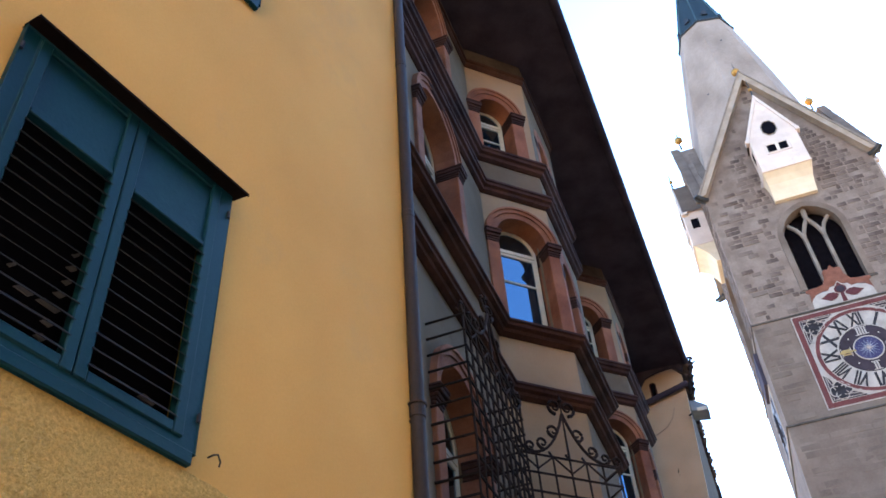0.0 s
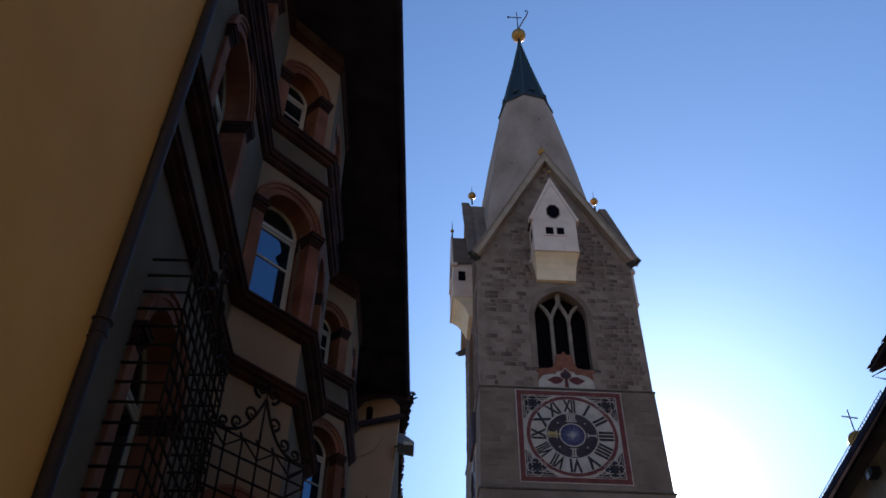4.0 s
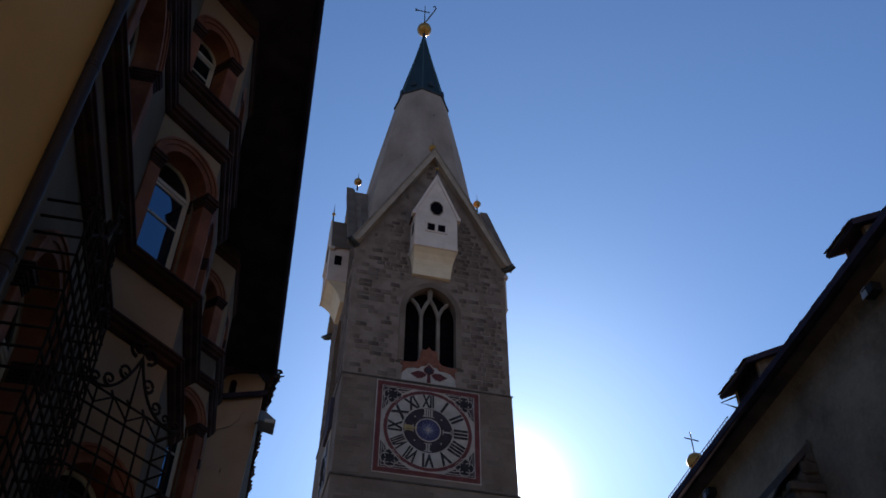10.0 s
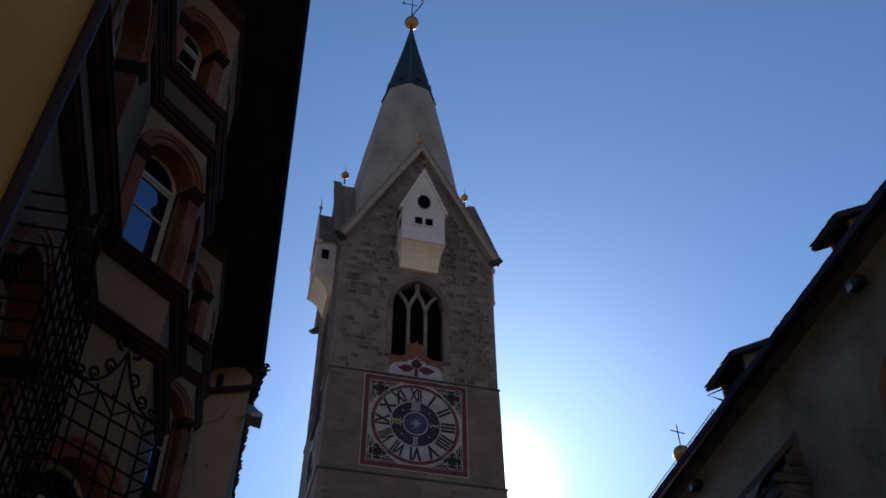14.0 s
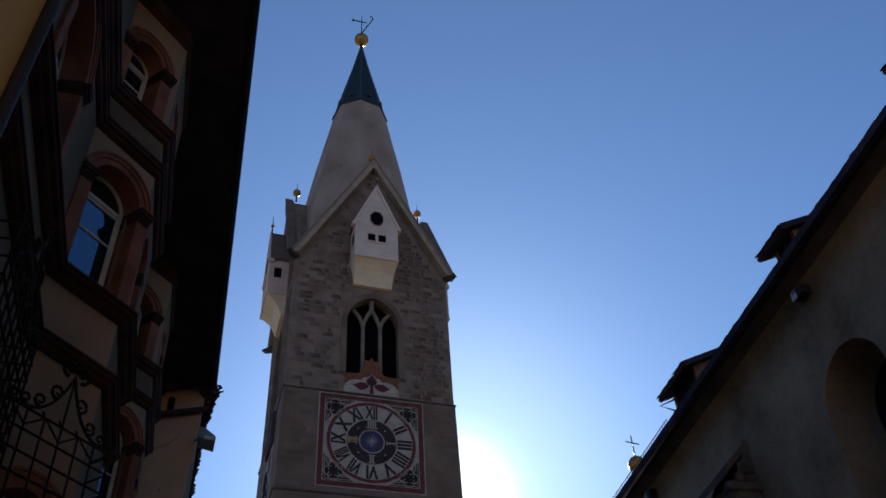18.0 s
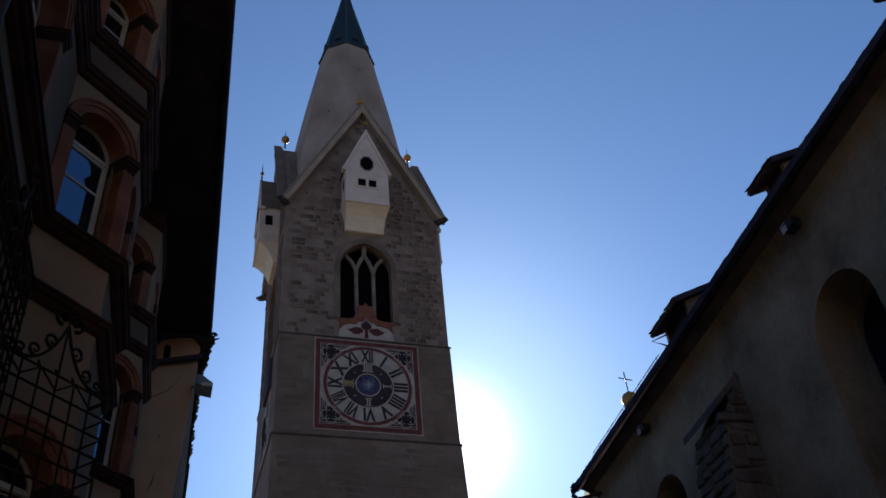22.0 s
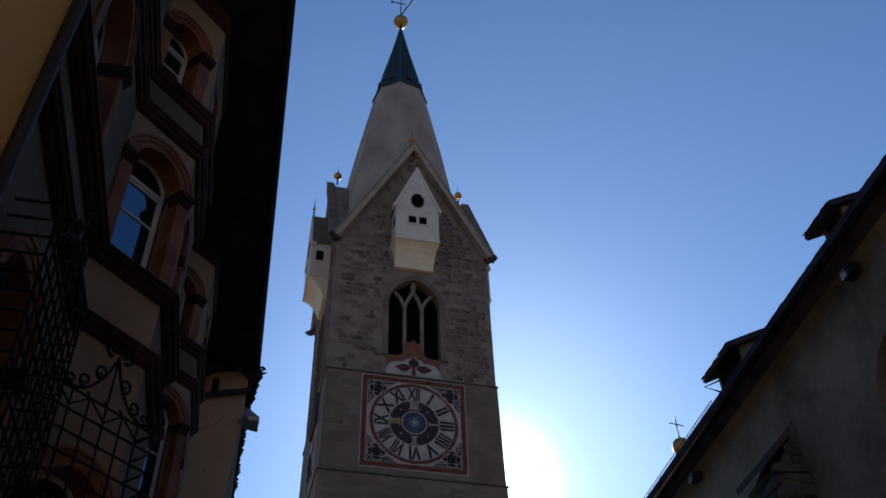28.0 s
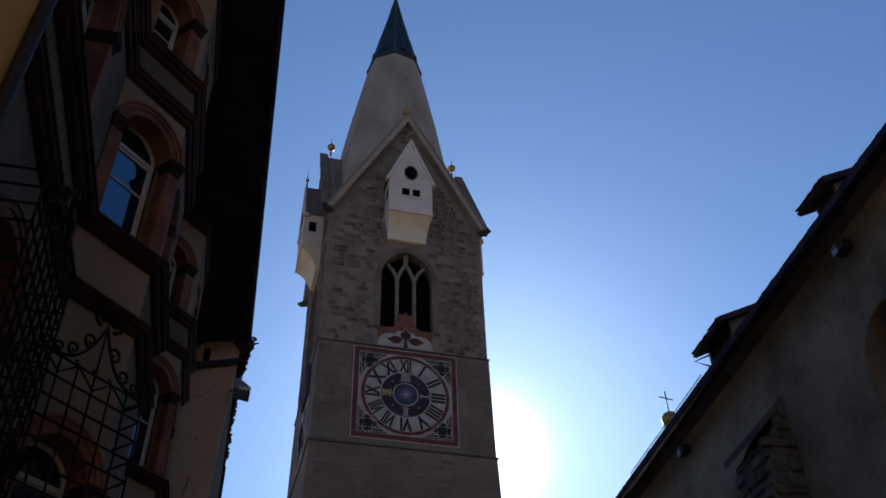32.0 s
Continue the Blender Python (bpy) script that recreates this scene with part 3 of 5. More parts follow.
def stone_window(parent, m, a, w, storey, spring, b=0.19, proud=1.0):
    """A round-headed window with red stone pilasters, capitals and archivolt, in a wall facing +x."""
    sill, bar = SILL[storey], BAR[storey]
    win = part("window", wall(Form(), a - w, a + w, sill, spring + w, [(a, w - 0.045, sill + 0.05, spring, w - 0.045)], 0.06, -0.27), WHITE_FRAME, parent, "round-headed casement in a red stone surround", m=m)
    part("transom", Form().box(-0.31, -0.262, a - w + 0.03, a + w - 0.03, spring - 0.045, spring + 0.012).box(-0.31, -0.268, a - w + 0.03, a + w - 0.03, spring - 0.10, spring - 0.06), WHITE_FRAME, win, m=m)
    part("glazing_bar", Form().box(-0.305, -0.272, a - w + 0.03, a + w - 0.03, bar, bar + 0.028), WHITE_FRAME, win, m=m)
    part("meeting_stile", Form().box(-0.305, -0.274, a + w - 0.075, a + w - 0.04, sill + 0.05, spring - 0.05), WHITE_FRAME, win, m=m)
    for lo, hi in ((sill + 0.05, bar), (bar + 0.028, spring - 0.1)):
        part("pane", Form().box(-0.294, -0.288, a - w + 0.02, a + w - 0.02, lo, hi), PANE, win, m=m)
    head = [(-0.294, p, q) for p, q in arch_line(a, w - 0.03, spring + 0.01, w - 0.03)]
    part("pane", Form().sheet(head, (0.006, 0, 0)), PANE, win, m=m)
    # near-black box behind the panes; the interior's darkness is its colour
    part("dark_backing", Form().box(-0.62, -0.34, a - w, a + w, sill, spring + w), DARK_ROOM, win, m=m)
    for s in (-1, 1):
        e0, e1 = sorted((a + s * w, a + s * (w + b)))
        part("pilaster", Form().box(-0.262, 0.045 * proud, e0 + 0.001, e1, sill - 0.02, spring - 0.2), RED_STONE, win, m=m, bevel=0.01)
        cap = Form()
        g0, g1 = sorted((a + s * (w - 0.02), a + s * (w + b + 0.02)))
        cap.box(-0.24, 0.052 * proud, e0, e1, spring - 0.2, spring - 0.165)
        cap.box(-0.24, 0.062 * proud, e0 - 0.006, e1 + 0.006, spring - 0.165, spring - 0.13)
        cap.box(-0.24, 0.078 * proud, e0 - 0.012, e1 + 0.012, spring - 0.13, spring - 0.085)
        cap.box(-0.24, 0.105 * proud, g0, g1, spring - 0.085, spring - 0.03)
        cap.box(-0.24, 0.115 * proud, g0 - 0.006, g1 + 0.006, spring - 0.03, spring)
        part("capital", cap, CORNICE_STONE, win, m=m, bevel=0.006)
    ar = Form()
    arch_band(ar, a, w, w + b * 0.5, spring, w, w + b * 0.5, -0.262, 0.028 * proud)
    arch_band(ar, a, w + b * 0.5, w + b * 0.82, spring, w + b * 0.5, w + b * 0.82, -0.05, 0.050 * proud)
    arch_band(ar, a, w + b * 0.82, w + b, spring, w + b * 0.82, w + b, -0.05, 0.072 * proud)
    part("archivolt", ar, RED_STONE, win, m=m)
    return win


def segment(p, q, base):
    """One length of the house's wall from p to q, with a window in each storey that has one."""
    d = Vector((q[0] - p[0], q[1] - p[1]))
    az = math.degrees(math.atan2(d.x, d.y))
    m = pose(p[0], p[1], 0, 0, 0, -az)
    for z0, z1, i in BANDS:
        holes = [base[i]] if base and i >= 0 else []
        f = wall(Form(), 0, d.length, z0, z1, [(a, w + 0.07, SILL[i] - 0.01, spring - 0.02, w + 0.07) for a, w, spring in holes], 0.235)
        # colour goes by facing: near canted sides paler, all other walls darker
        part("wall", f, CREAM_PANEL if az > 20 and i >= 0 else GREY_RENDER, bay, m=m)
        for a, w, spring in holes:
            stone_window(bay, m, a, w, i, spring, 0.22 if i == 2 else 0.19, 1.0 if az > 20 or abs(d.x) < 0.2 and not 1.3 < d.length < 1.8 else 0.12)


DIAG = [(0.55, 0.37, 5.66), (0.56, 0.385, 10.24), (0.44, 0.285, 13.06)]
HOLES = {0: [(2.55, 0.60, z) for z in (6.10, 10.36, 13.30)], 1: DIAG, 2: [(0.84, 0.32, 5.66), (0.84, 0.32, 10.24), (0.84, 0.30, 13.06)], 3: [(0.6, 0.34, z) for z in (5.66, 10.24, 13.06)]}
for i in range(len(PROFILE) - 1):
    segment(PROFILE[i], PROFILE[i + 1], HOLES.get(i % 4 if i else 0, []) if i not in (4, 8) else [])
part("rear_wall", Form().box(-9, -8.7, 4.3, 19.45, 0, 14.6), GREY_RENDER, bay)
part("end_wall", Form().box(-8.7, -0.24, 4.3, 4.5, 0, 14.6), GREY_RENDER, bay)
part("end_wall", Form().box(-8.7, -0.24, 19.25, 19.45, 0, 14.6), GREY_RENDER, bay)
for z, o, h in ((8.58, 0.20, 0.165), (7.65, 0.17, 0.15), (11.925, 0.15, 0.20), (11.20, 0.138, 0.19)):
    sec = [(-0.02, 0.0), (0.93 * o, 0.012), (o, 0.0), (o, -0.18 * h), (0.86 * o, -0.25 * h), (0.80 * o, -0.48 * h), (0.52 * o, -0.60 * h), (0.42 * o, -0.84 * h), (0.12 * o, -h), (-0.02, -h)]
    part("cornice", Form().sweep(sec, PROFILE), CORNICE_STONE, bay, "dark weathered red stone cornice", m=pose(0, 0, z))
# the soffit's shade on the frieze is put into its dark colour
part("frieze", Form().sweep([(-0.02, 0.34), (0.02, 0.34), (0.02, -0.02), (-0.02, -0.02)], PROFILE), DARK_STONE, bay, "frieze under the eaves, coloured dark as shade", m=pose(0, 0, 14.24))
sec = [(-0.02, 0.04), (0.03, 0.04), (0.075, 0.0), (0.075, -0.05), (0.05, -0.06), (0.045, -0.10), (0.015, -0.15), (-0.02, -0.15)]
part("cornice", Form().sweep(sec, PROFILE), CORNICE_STONE, bay, "red stone top cornice and frieze", m=pose(0, 0, 14.22))
y0, z0, z1 = 19.30, 12.65, 14.45
part("corner_console", Form().sheet([(0.02, y0, z1), (0.30, y0, z1), (0.34, y0, z1 - 0.25), (0.22, y0, z1 - 0.6), (0.18, y0, z0 + 0.12), (0.12, y0, z0), (0.04, y0, z0 + 0.06)], (0, 0.14, 0)), CORNICE_STONE, bay, "dark stone console at the house corner", m=pose(0.14, 0, 0), bevel=0.02)

# wide timber eaves
EZ = 14.52
eave = Form()
eave.sheet([(-0.3, 3.9, EZ + 0.12), (1.51, 3.9, EZ + 0.02), (1.63, 19.62, EZ + 0.02), (-0.3, 19.62, EZ + 0.12)], (0, 0, 0.06))
part("soffit", eave, OLD_TIMBER, bay, "blackened timber eaves boarding")
part("fascia", Form().sheet([(1.49, 3.9, EZ - 0.03), (1.53, 3.9, EZ - 0.03), (1.53, 3.9, EZ + 0.16), (1.49, 3.9, EZ + 0.16)], (0.12, 15.72, 0)), OLD_TIMBER, bay)
part("verge_board", Form().sheet([(x, 19.56, z) for x, z in ((0.15, 14.0), (0.50, 14.12), (0.66, 14.36), (0.95, 14.46), (1.3, 14.49), (1.46, 14.46), (1.60, 14.30), (1.66, 14.50), (1.66, 14.72), (0.15, 14.72))], (0, 0.05, 0)), OLD_TIMBER, bay)
gut = [(1.53 + 0.09 * math.sin(t) + 0.07, 0, EZ + 0.06 - 0.09 * math.cos(t)) for t in [math.pi * (k / 8 - 0.5) for k in range(9)]]
part("gutter", Form().sheet([(x, 3.9, z) for x, _, z in gut], (0.12, 15.72, 0)), OLD_TIMBER, bay, "dark eaves gutter")
part("roof", Form().sheet([(1.55, 3.9, EZ + 0.17), (1.67, 19.6, EZ + 0.17), (-4.5, 19.4, EZ + 3.6), (-4.5, 3.9, EZ + 3.6)], (0, 0, 0.12)).sheet([(-4.5, 3.9, EZ + 3.6), (-4.5, 19.4, EZ + 3.6), (-9.5, 19.4, EZ), (-9.5, 3.9, EZ)], (0, 0, 0.12)), ROOF_TILE, bay)


def basket(m, a0, a1, z0, z1, out, finial, group, gap=0.17):
    """A projecting wrought-iron window grille with a scrolled crest."""
    th = thing("window_grille", HM @ m, "wrought-iron basket grille with scrolled crest over a window", "window grille", group)
    n = max(5, round((a1 - a0) / gap))
    for k in range(n + 1):
        a = a0 + (a1 - a0) * k / n
        part("upright_bar", Form().tube([(0.02, a, z0), (out, a, z0 + 0.05), (out + 0.02, a, (z0 + z1) / 2), (out, a, z1), (out - 0.06, a, z1 + 0.10)], 0.013, 6), IRON, th)
    rows = max(6, round((z1 - z0) / (gap * 1.1)))
    for k in range(rows + 1):
        z = z0 + 0.06 + (z1 - z0 - 0.06) * k / rows
        part("cross_bar", Form().tube([(-0.02, a0 - 0.01, z), (out + 0.01, a0 - 0.01, z), (out + 0.01, a1 + 0.01, z), (-0.02, a1 + 0.01, z)], 0.013, 6), IRON, th)
    for k in range(n):
        a = a0 + (a1 - a0) * k / n
        b = a0 + (a1 - a0) * (k + 1) / n
        za, zb = (z1 - 0.17, z1) if k % 2 else (z1, z1 - 0.17)
        part("brace", Form().tube([(out + 0.01, a, za), (out + 0.01, b, zb)], 0.011, 6), IRON, th)
    if finial:
        c = (a0 + a1) / 2
        top = z1 + 0.74
        part("crest_stem", Form().tube([(out, c, z1), (out, c, top)], [0.014, 0.008], 6), IRON, th)
        for s in (-1, 1):
            w = (a1 - a0) / 2
            bow = [(out, c + s * w * u, z1 + 0.02 + 0.58 * (1 - u) ** 3.4) for u in [k / 12 for k in range(13)]]
            part("crest_bow", Form().tube(bow, 0.017, 6), IRON, th)
            for u, r, up in ((0.24, 0.085, 0.10), (0.50, 0.075, 0.09), (0.75, 0.065, 0.08), (0.98, 0.07, 0.07)):
                zz = z1 + 0.02 + 0.58 * (1 - u) ** 3.4
                part("scroll", Form().tube(spiral((out, c + s * w * u, zz + up), r, 1.15, (0, 0, -1), (0, s, 0), 1), [0.020 - 0.0006 * q for q in range(17)], 6), IRON, th)
            part("scroll", Form().tube(spiral((out, c + s * 0.085, top - 0.06), 0.10, 1.2, (0, 0, -1), (0, s, 0), 1), [0.022 - 0.0007 * q for q in range(17)], 6), IRON, th)
        part("crest_tip", Form().lathe([(0.004, 0), (0.03, 0.03), (0.012, 0.07), (0.003, 0.13)], 8, (out, c, top)), IRON, th)
    return th


def on_seg(i):
    p, q = PROFILE[i], PROFILE[i + 1]
    return pose(p[0], p[1], 0, 0, 0, -math.degrees(math.atan2(q[0] - p[0], q[1] - p[1])))


basket(on_seg(0), 1.75, 3.40, 4.2, 6.75, 0.36, True, "window grilles", 0.165)
basket(on_seg(1), -0.12, 1.15, 4.1, 6.60, 0.30, True, "window grilles", 0.20)
basket(on_seg(5), 0.05, 1.12, 4.1, 6.62, 0.28, True, "window grilles")

# ---- cream house ----
CX, CY = -0.12, 19.74
cream = thing("cream_house", pose(CX, CY, -0.08), "cream rendered house beyond the eaves, with a tiled roof edge", "house")
part("wall", Form().sheet([(-7, 0, 0), (-0.20, 0, 0), (-0.18, 0, 8.0), (-0.08, 0, 10.0), (0.16, 0, 13.9), (0.17, 0, 14.34), (-0.3, 0, 14.9), (-7, 0, 14.9)], (0, 0.3, 0)), CREAM_WALL, cream)
side = Form()
side.add([(-0.20, 0.301, 0), (-0.18, 0.301, 8.0), (-0.08, 0.301, 10.0), (0.158, 0.301, 13.9), (0.165, 0.301, 14.3), (0.20, 13.8, 0), (0.22, 13.8, 8.0), (0.25, 13.8, 10.0), (0.29, 13.8, 13.9), (0.29, 13.8, 14.3)]
         + [(x - 0.4, y, z) for x, y, z in [(-0.20, 0.301, 0), (-0.18, 0.301, 8.0), (-0.08, 0.301, 10.0), (0.158, 0.301, 13.9), (0.165, 0.301, 14.3), (0.20, 13.8, 0), (0.22, 13.8, 8.0), (0.25, 13.8, 10.0), (0.29, 13.8, 13.9), (0.29, 13.8, 14.3)]],
         [(k, k + 1, k + 6, k + 5) for k in range(4)] + [(k + 10, k + 11, k + 16, k + 15) for k in range(4)] + [(0, 1, 2, 3, 4, 14, 13, 12, 11, 10), (5, 6, 7, 8, 9, 19, 18, 17, 16, 15), (4, 9, 19, 14), (0, 5, 15, 10)])
# same house as the cream front; the shaded side is coloured darker
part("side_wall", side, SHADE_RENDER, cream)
part("side_wall", Form().box(-7, -6.6, 0.3, 13.8, 0, 14.3), CREAM_WALL, cream)
part("rear_wall", Form().box(-6.6, -0.2, 13.4, 13.8, 0, 14.3), CREAM_WALL, cream)
slot = part("window", Form().sheet([(p, -0.004, q) for p, q in [(-0.68, 13.78), (-0.51, 13.78)] + arch_line(-0.595, 0.085, 14.22, 0.085)[::-1]], (0, -0.02, 0)), CORNICE_STONE, cream, "small arched slit window")
part("pane", Form().sheet([(p, -0.022, q) for p, q in [(-0.65, 13.81), (-0.54, 13.81)] + arch_line(-0.595, 0.055, 14.20, 0.055)[::-1]], (0, -0.008, 0)), DARK_ROOM, slot)
part("beam", Form().tube([(-1.35, -0.12, 13.58), (-0.7, -0.12, 13.75), (0.0, -0.12, 13.93), (0.24, -0.10, 14.02)], 0.075, 8), OLD_TIMBER, cream, "dark round eaves beam")
part("roof", Form().sheet([(0.24, 0.1, 14.42), (0.36, 14.0, 14.42), (-3.5, 14.0, 16.6), (-3.5, 0.1, 16.6)], (0, 0, 0.1)).sheet([(-3.5, 0.1, 16.6), (-3.5, 14.0, 16.6), (-7.4, 14.0, 14.3), (-7.4, 0.1, 14.3)], (0, 0, 0.1)), ROOF_TILE, cream)
tile = None
part("eaves_board", Form().sheet([(0.20, 6.6, 14.36), (0.33, 6.6, 14.38), (0.33, 6.6, 14.50), (0.20, 6.6, 14.52)], (0.06, 7.3, 0)), OLD_TIMBER, cream, "dark eaves board")
for k in range(30):
    y = -0.06 + k * 0.22
    x = 0.44 - 0.11 * y if y < 1.5 else 0.25 + 0.006 * (y - 1.5)
    if tile is None:
        tf = Form().sheet([(0.07 * math.cos(t), 0.10 * math.sin(t), 0.085 * math.cos(t)) for t in [math.pi * (j / 8 - 0.5) for j in range(9)]] + [(-0.015, 0.085, -0.03), (-0.015, -0.085, -0.03)], (-0.28, 0, 0.12))
        tile = part("tile", tf, ROOF_TILE, cream)
        tile.matrix_basis = pose(x, y, 14.46)
    else:
        piece("tile", tile.data, cream, pose(x + random.uniform(-0.035, 0.035), y, 14.44 + random.uniform(-0.03, 0.02), 0, random.uniform(-8, 8), 0))
part("cable", Form().tube([(-1.1, -0.02, 12.86), (-0.8, -0.03, 12.84), (-0.5, -0.03, 12.98), (-0.32, -0.03, 13.2), (-0.22, -0.03, 13.45)], 0.008, 6), GABLE_EDGE, cream)
for cr in ([(-0.49, 10.95), (-0.53, 10.7), (-0.57, 10.6), (-0.6, 10.42)], [(-0.5, 11.9), (-0.52, 11.8), (-0.51, 11.7)]):
    part("crack", Form().tube([(x, 0.006, z) for x, z in cr], [0.008, 0.02, 0.016, 0.006][:len(cr)], 5), GREY_RENDER, cream)
# dark curled shapes added to stand for hanging tile ends at the corner
end_shapes = thing("eaves_end_shapes", pose(CX + 0.30, CY - 0.12, 14.2), "dark curled shapes standing for tile ends at the eaves", "bracket")
part("end_bar", Form().tube([(0.10, 0, 0.38), (0.14, 0, 0.2), (0.08, 0, -0.05), (0.0, 0, -0.3), (-0.04, 0, -0.62)], 0.045, 6), IRON, end_shapes)
part("end_spike", Form().tube([(0.08, 0, 0.26), (0.20, -0.01, 0.24), (0.30, -0.02, 0.27)], [0.045, 0.03, 0.012], 6), IRON, end_shapes)
for xx, zz, rr in ((0.15, 0.36, 0.08), (0.12, 0.10, 0.07), (0.06, -0.14, 0.07), (0.03, -0.34, 0.065), (0.0, -0.52, 0.07)):
    part("end_curl", Form().tube(spiral((xx, 0, zz), rr, 1.2, (1, 0, 0), (0, 0, 1)), 0.03, 6), IRON, end_shapes)
lamp = thing("street_lamp", pose(CX + 0.27, CY - 0.20, 12.96), "grey box-shaped street floodlight on a wall bracket", "street lamp")
part("housing", Form().sheet([(-0.12, -0.22, 0.0), (0.28, -0.22, -0.08), (0.28, -0.22, 0.06), (0.02, -0.22, 0.26), (-0.12, -0.22, 0.28)], (0, 0.5, 0)), LAMP_BODY, lamp, bevel=0.015)
part("lens", Form().box(0.02, 0.25, -0.235, -0.215, -0.05, 0.04), WHITE_FRAME, lamp, "pale lamp lens")
part("bracket", Form().tube([(-0.20, 0.12, 0.08), (-0.10, 0.1, 0.12)], 0.02, 8), BLACK_METAL, lamp)

# ---- white tower ----
TX, TY = 8.41, 42.42
TM = pose(TX, TY, -0.25)
tower = thing("church_tower", TM, "tall grey stone church tower with gables, clock and pointed spire", "tower")
HALF = 4.42
FACES = {"front": -90, "left": 180, "back": 90, "right": 0}


def face(name, half=HALF):
    return pose(0, 0, 0, 0, 0, FACES[name]) @ pose(half, 0, 0)


low = Form()
low.lathe([(5.05 * math.sqrt(2), 0), (4.57 * math.sqrt(2), 22.2)], 4, turn=math.pi / 4)
part("lower_shaft", low, TOWER_PLASTER, tower)
midf = Form()
midf.lathe([(4.535 * math.sqrt(2), 22.0), (4.47 * math.sqrt(2), 27.9)], 4, turn=math.pi / 4)
part("middle_shaft", midf, TOWER_PLASTER, tower)
for z, h in ((22.2, 4.63), (27.9, 4.52)):
    # ledge coloured dark to draw its shadow line
    part("string_course", Form().lathe([((h - 0.1) * math.sqrt(2), -0.07), (h * math.sqrt(2), -0.04), (h * math.sqrt(2), 0.03), ((h - 0.12) * math.sqrt(2), 0.10)], 4, (0, 0, z), math.pi / 4), DARK_STONE, tower)
BEL = (0.055, 1.42, 29.2, 32.7, 1.75)
for name in FACES:
    m = face(name)
    e = HALF if name in ("front", "back") else HALF - 0.006
    f = plate(Form(), [(-e, 27.6), (e, 27.6), (e, 37.0), (0, 45.62), (-e, 37.0)], [hole(BEL[0], BEL[1] + 0.12, BEL[2] - 0.1, BEL[3], BEL[4] + 0.13)], 0, 0.8)
    part("gable_wall", f, MORTAR, tower, m=m)
    # coping along both rakes
    for s in (-1, 1):
        r = Form()
        d = 0.26 if name == "left" and s < 0 else 0.48
        r.sheet([(d, s * (HALF + 0.28), 36.72), (d, 0, 45.80), (d, 0, 45.06), (d, s * (HALF - 0.08), 36.72)], (-d - 0.06, 0, 0))
        # side rakes are plaster-coloured; the far left one is coloured pale as if lit
        part("coping", r, GABLE_EDGE if name == "front" or d < 0.4 else TOWER_PLASTER, tower, "pale stone gable coping", m=m)
        r = Form().sheet([(d + 0.04, s * (HALF + 0.32), 36.86), (d + 0.04, 0, 45.94), (d + 0.04, 0, 45.80), (d + 0.04, s * (HALF + 0.27), 36.66)], (-d - 0.02, 0, 0))
        part("coping_roll", r, TRACERY if name == "front" or d < 0.4 else TOWER_PLASTER, tower, m=m)
        part("waterspout", Form().tube([(-0.1, s * (HALF + 0.02), 36.75), (0.2, s * (HALF + 0.36), 36.72), (0.42, s * (HALF + 0.55), 36.80)], [0.15, 0.13, 0.09], 6), BLACK_METAL, tower, "dark kneeler spout", m=m)
    # belfry window
    win = part("belfry_window", arch_band(Form(), BEL[0], BEL[1], BEL[1] + 0.3, BEL[3], BEL[4], BEL[4] + 0.34, -0.5, 0.05).box(-0.5, 0.05, BEL[0] - BEL[1] - 0.3, BEL[0] - BEL[1], BEL[2], BEL[3]).box(-0.5, 0.05, BEL[0] + BEL[1], BEL[0] + BEL[1] + 0.3, BEL[2], BEL[3]), TOWER_PLASTER, tower, "pointed three-light belfry window with forked tracery", m=m)
    for s in (-1, 1):
        a = BEL[0] + s * 0.48
        part("mullion", Form().box(-0.45, -0.2, a - 0.085, a + 0.085, BEL[2], BEL[3] + 0.15), TRACERY, win, m=m)
        inner = [(-0.32, a, BEL[3] - 0.25), (-0.32, a - s * 0.07, BEL[3] + 0.22), (-0.32, a - s * 0.24, BEL[3] + 0.68), (-0.32, BEL[0] + s * 0.03, BEL[3] + 1.08)]
        part("tracery", Form().tube(inner, [0.085, 0.11, 0.115, 0.12], 6), TRACERY, win, m=m)
        outer = [(-0.32, a, BEL[3] - 0.25), (-0.32, a + s * 0.08, BEL[3] + 0.20), (-0.32, a + s * 0.24, BEL[3] + 0.58), (-0.32, a + s * 0.56, BEL[3] + 0.98)]
        part("tracery", Form().tube(outer, [0.085, 0.105, 0.11, 0.11], 6), TRACERY, win, m=m)
    part("tracery", Form().tube([(-0.32, BEL[0], BEL[3] + 1.0), (-0.32, BEL[0], BEL[3] + BEL[4])], [0.12, 0.17], 6), TRACERY, win, m=m)
    # near-black box behind the openings, coloured as the unlit belfry
    part("dark_chamber", Form().box(-1.5, -0.82, -2.4, 2.4, 28.4, 35.5), BELFRY_DARK, win, m=m)
    part("sill", Form().box(-0.3, 0.03, BEL[0] - BEL[1] - 0.42, BEL[0] + BEL[1] + 0.42, BEL[2] - 0.16, BEL[2]), DARK_STONE, win, m=m, bevel=0.03)
    # white oriel
    W = 1.27
    o = Form()
    o.sheet([(1.2, -W, 36.5), (1.2, W, 36.5), (1.2, W, 39.35), (1.2, 0, 42.28), (1.2, -W, 39.35)], (-1.3, 0, 0))
    ori = part("oriel", o, WHITEWASH, tower, "whitewashed gabled oriel box", m=m, bevel=0.03)
    c = Form()
    rings = [(1.14, 0.99, 36.44), (0.86, 0.94, 36.22), (0.62, 0.905, 35.95), (0.44, 0.885, 35.65), (0.30, 0.875, 35.35), (0.22, 0.875, 35.12)]
    vs = [(n, s * W * k, z) for n, k, z in rings for n, s in ((n, -1), (n, 1), (-0.05, 1), (-0.05, -1))]
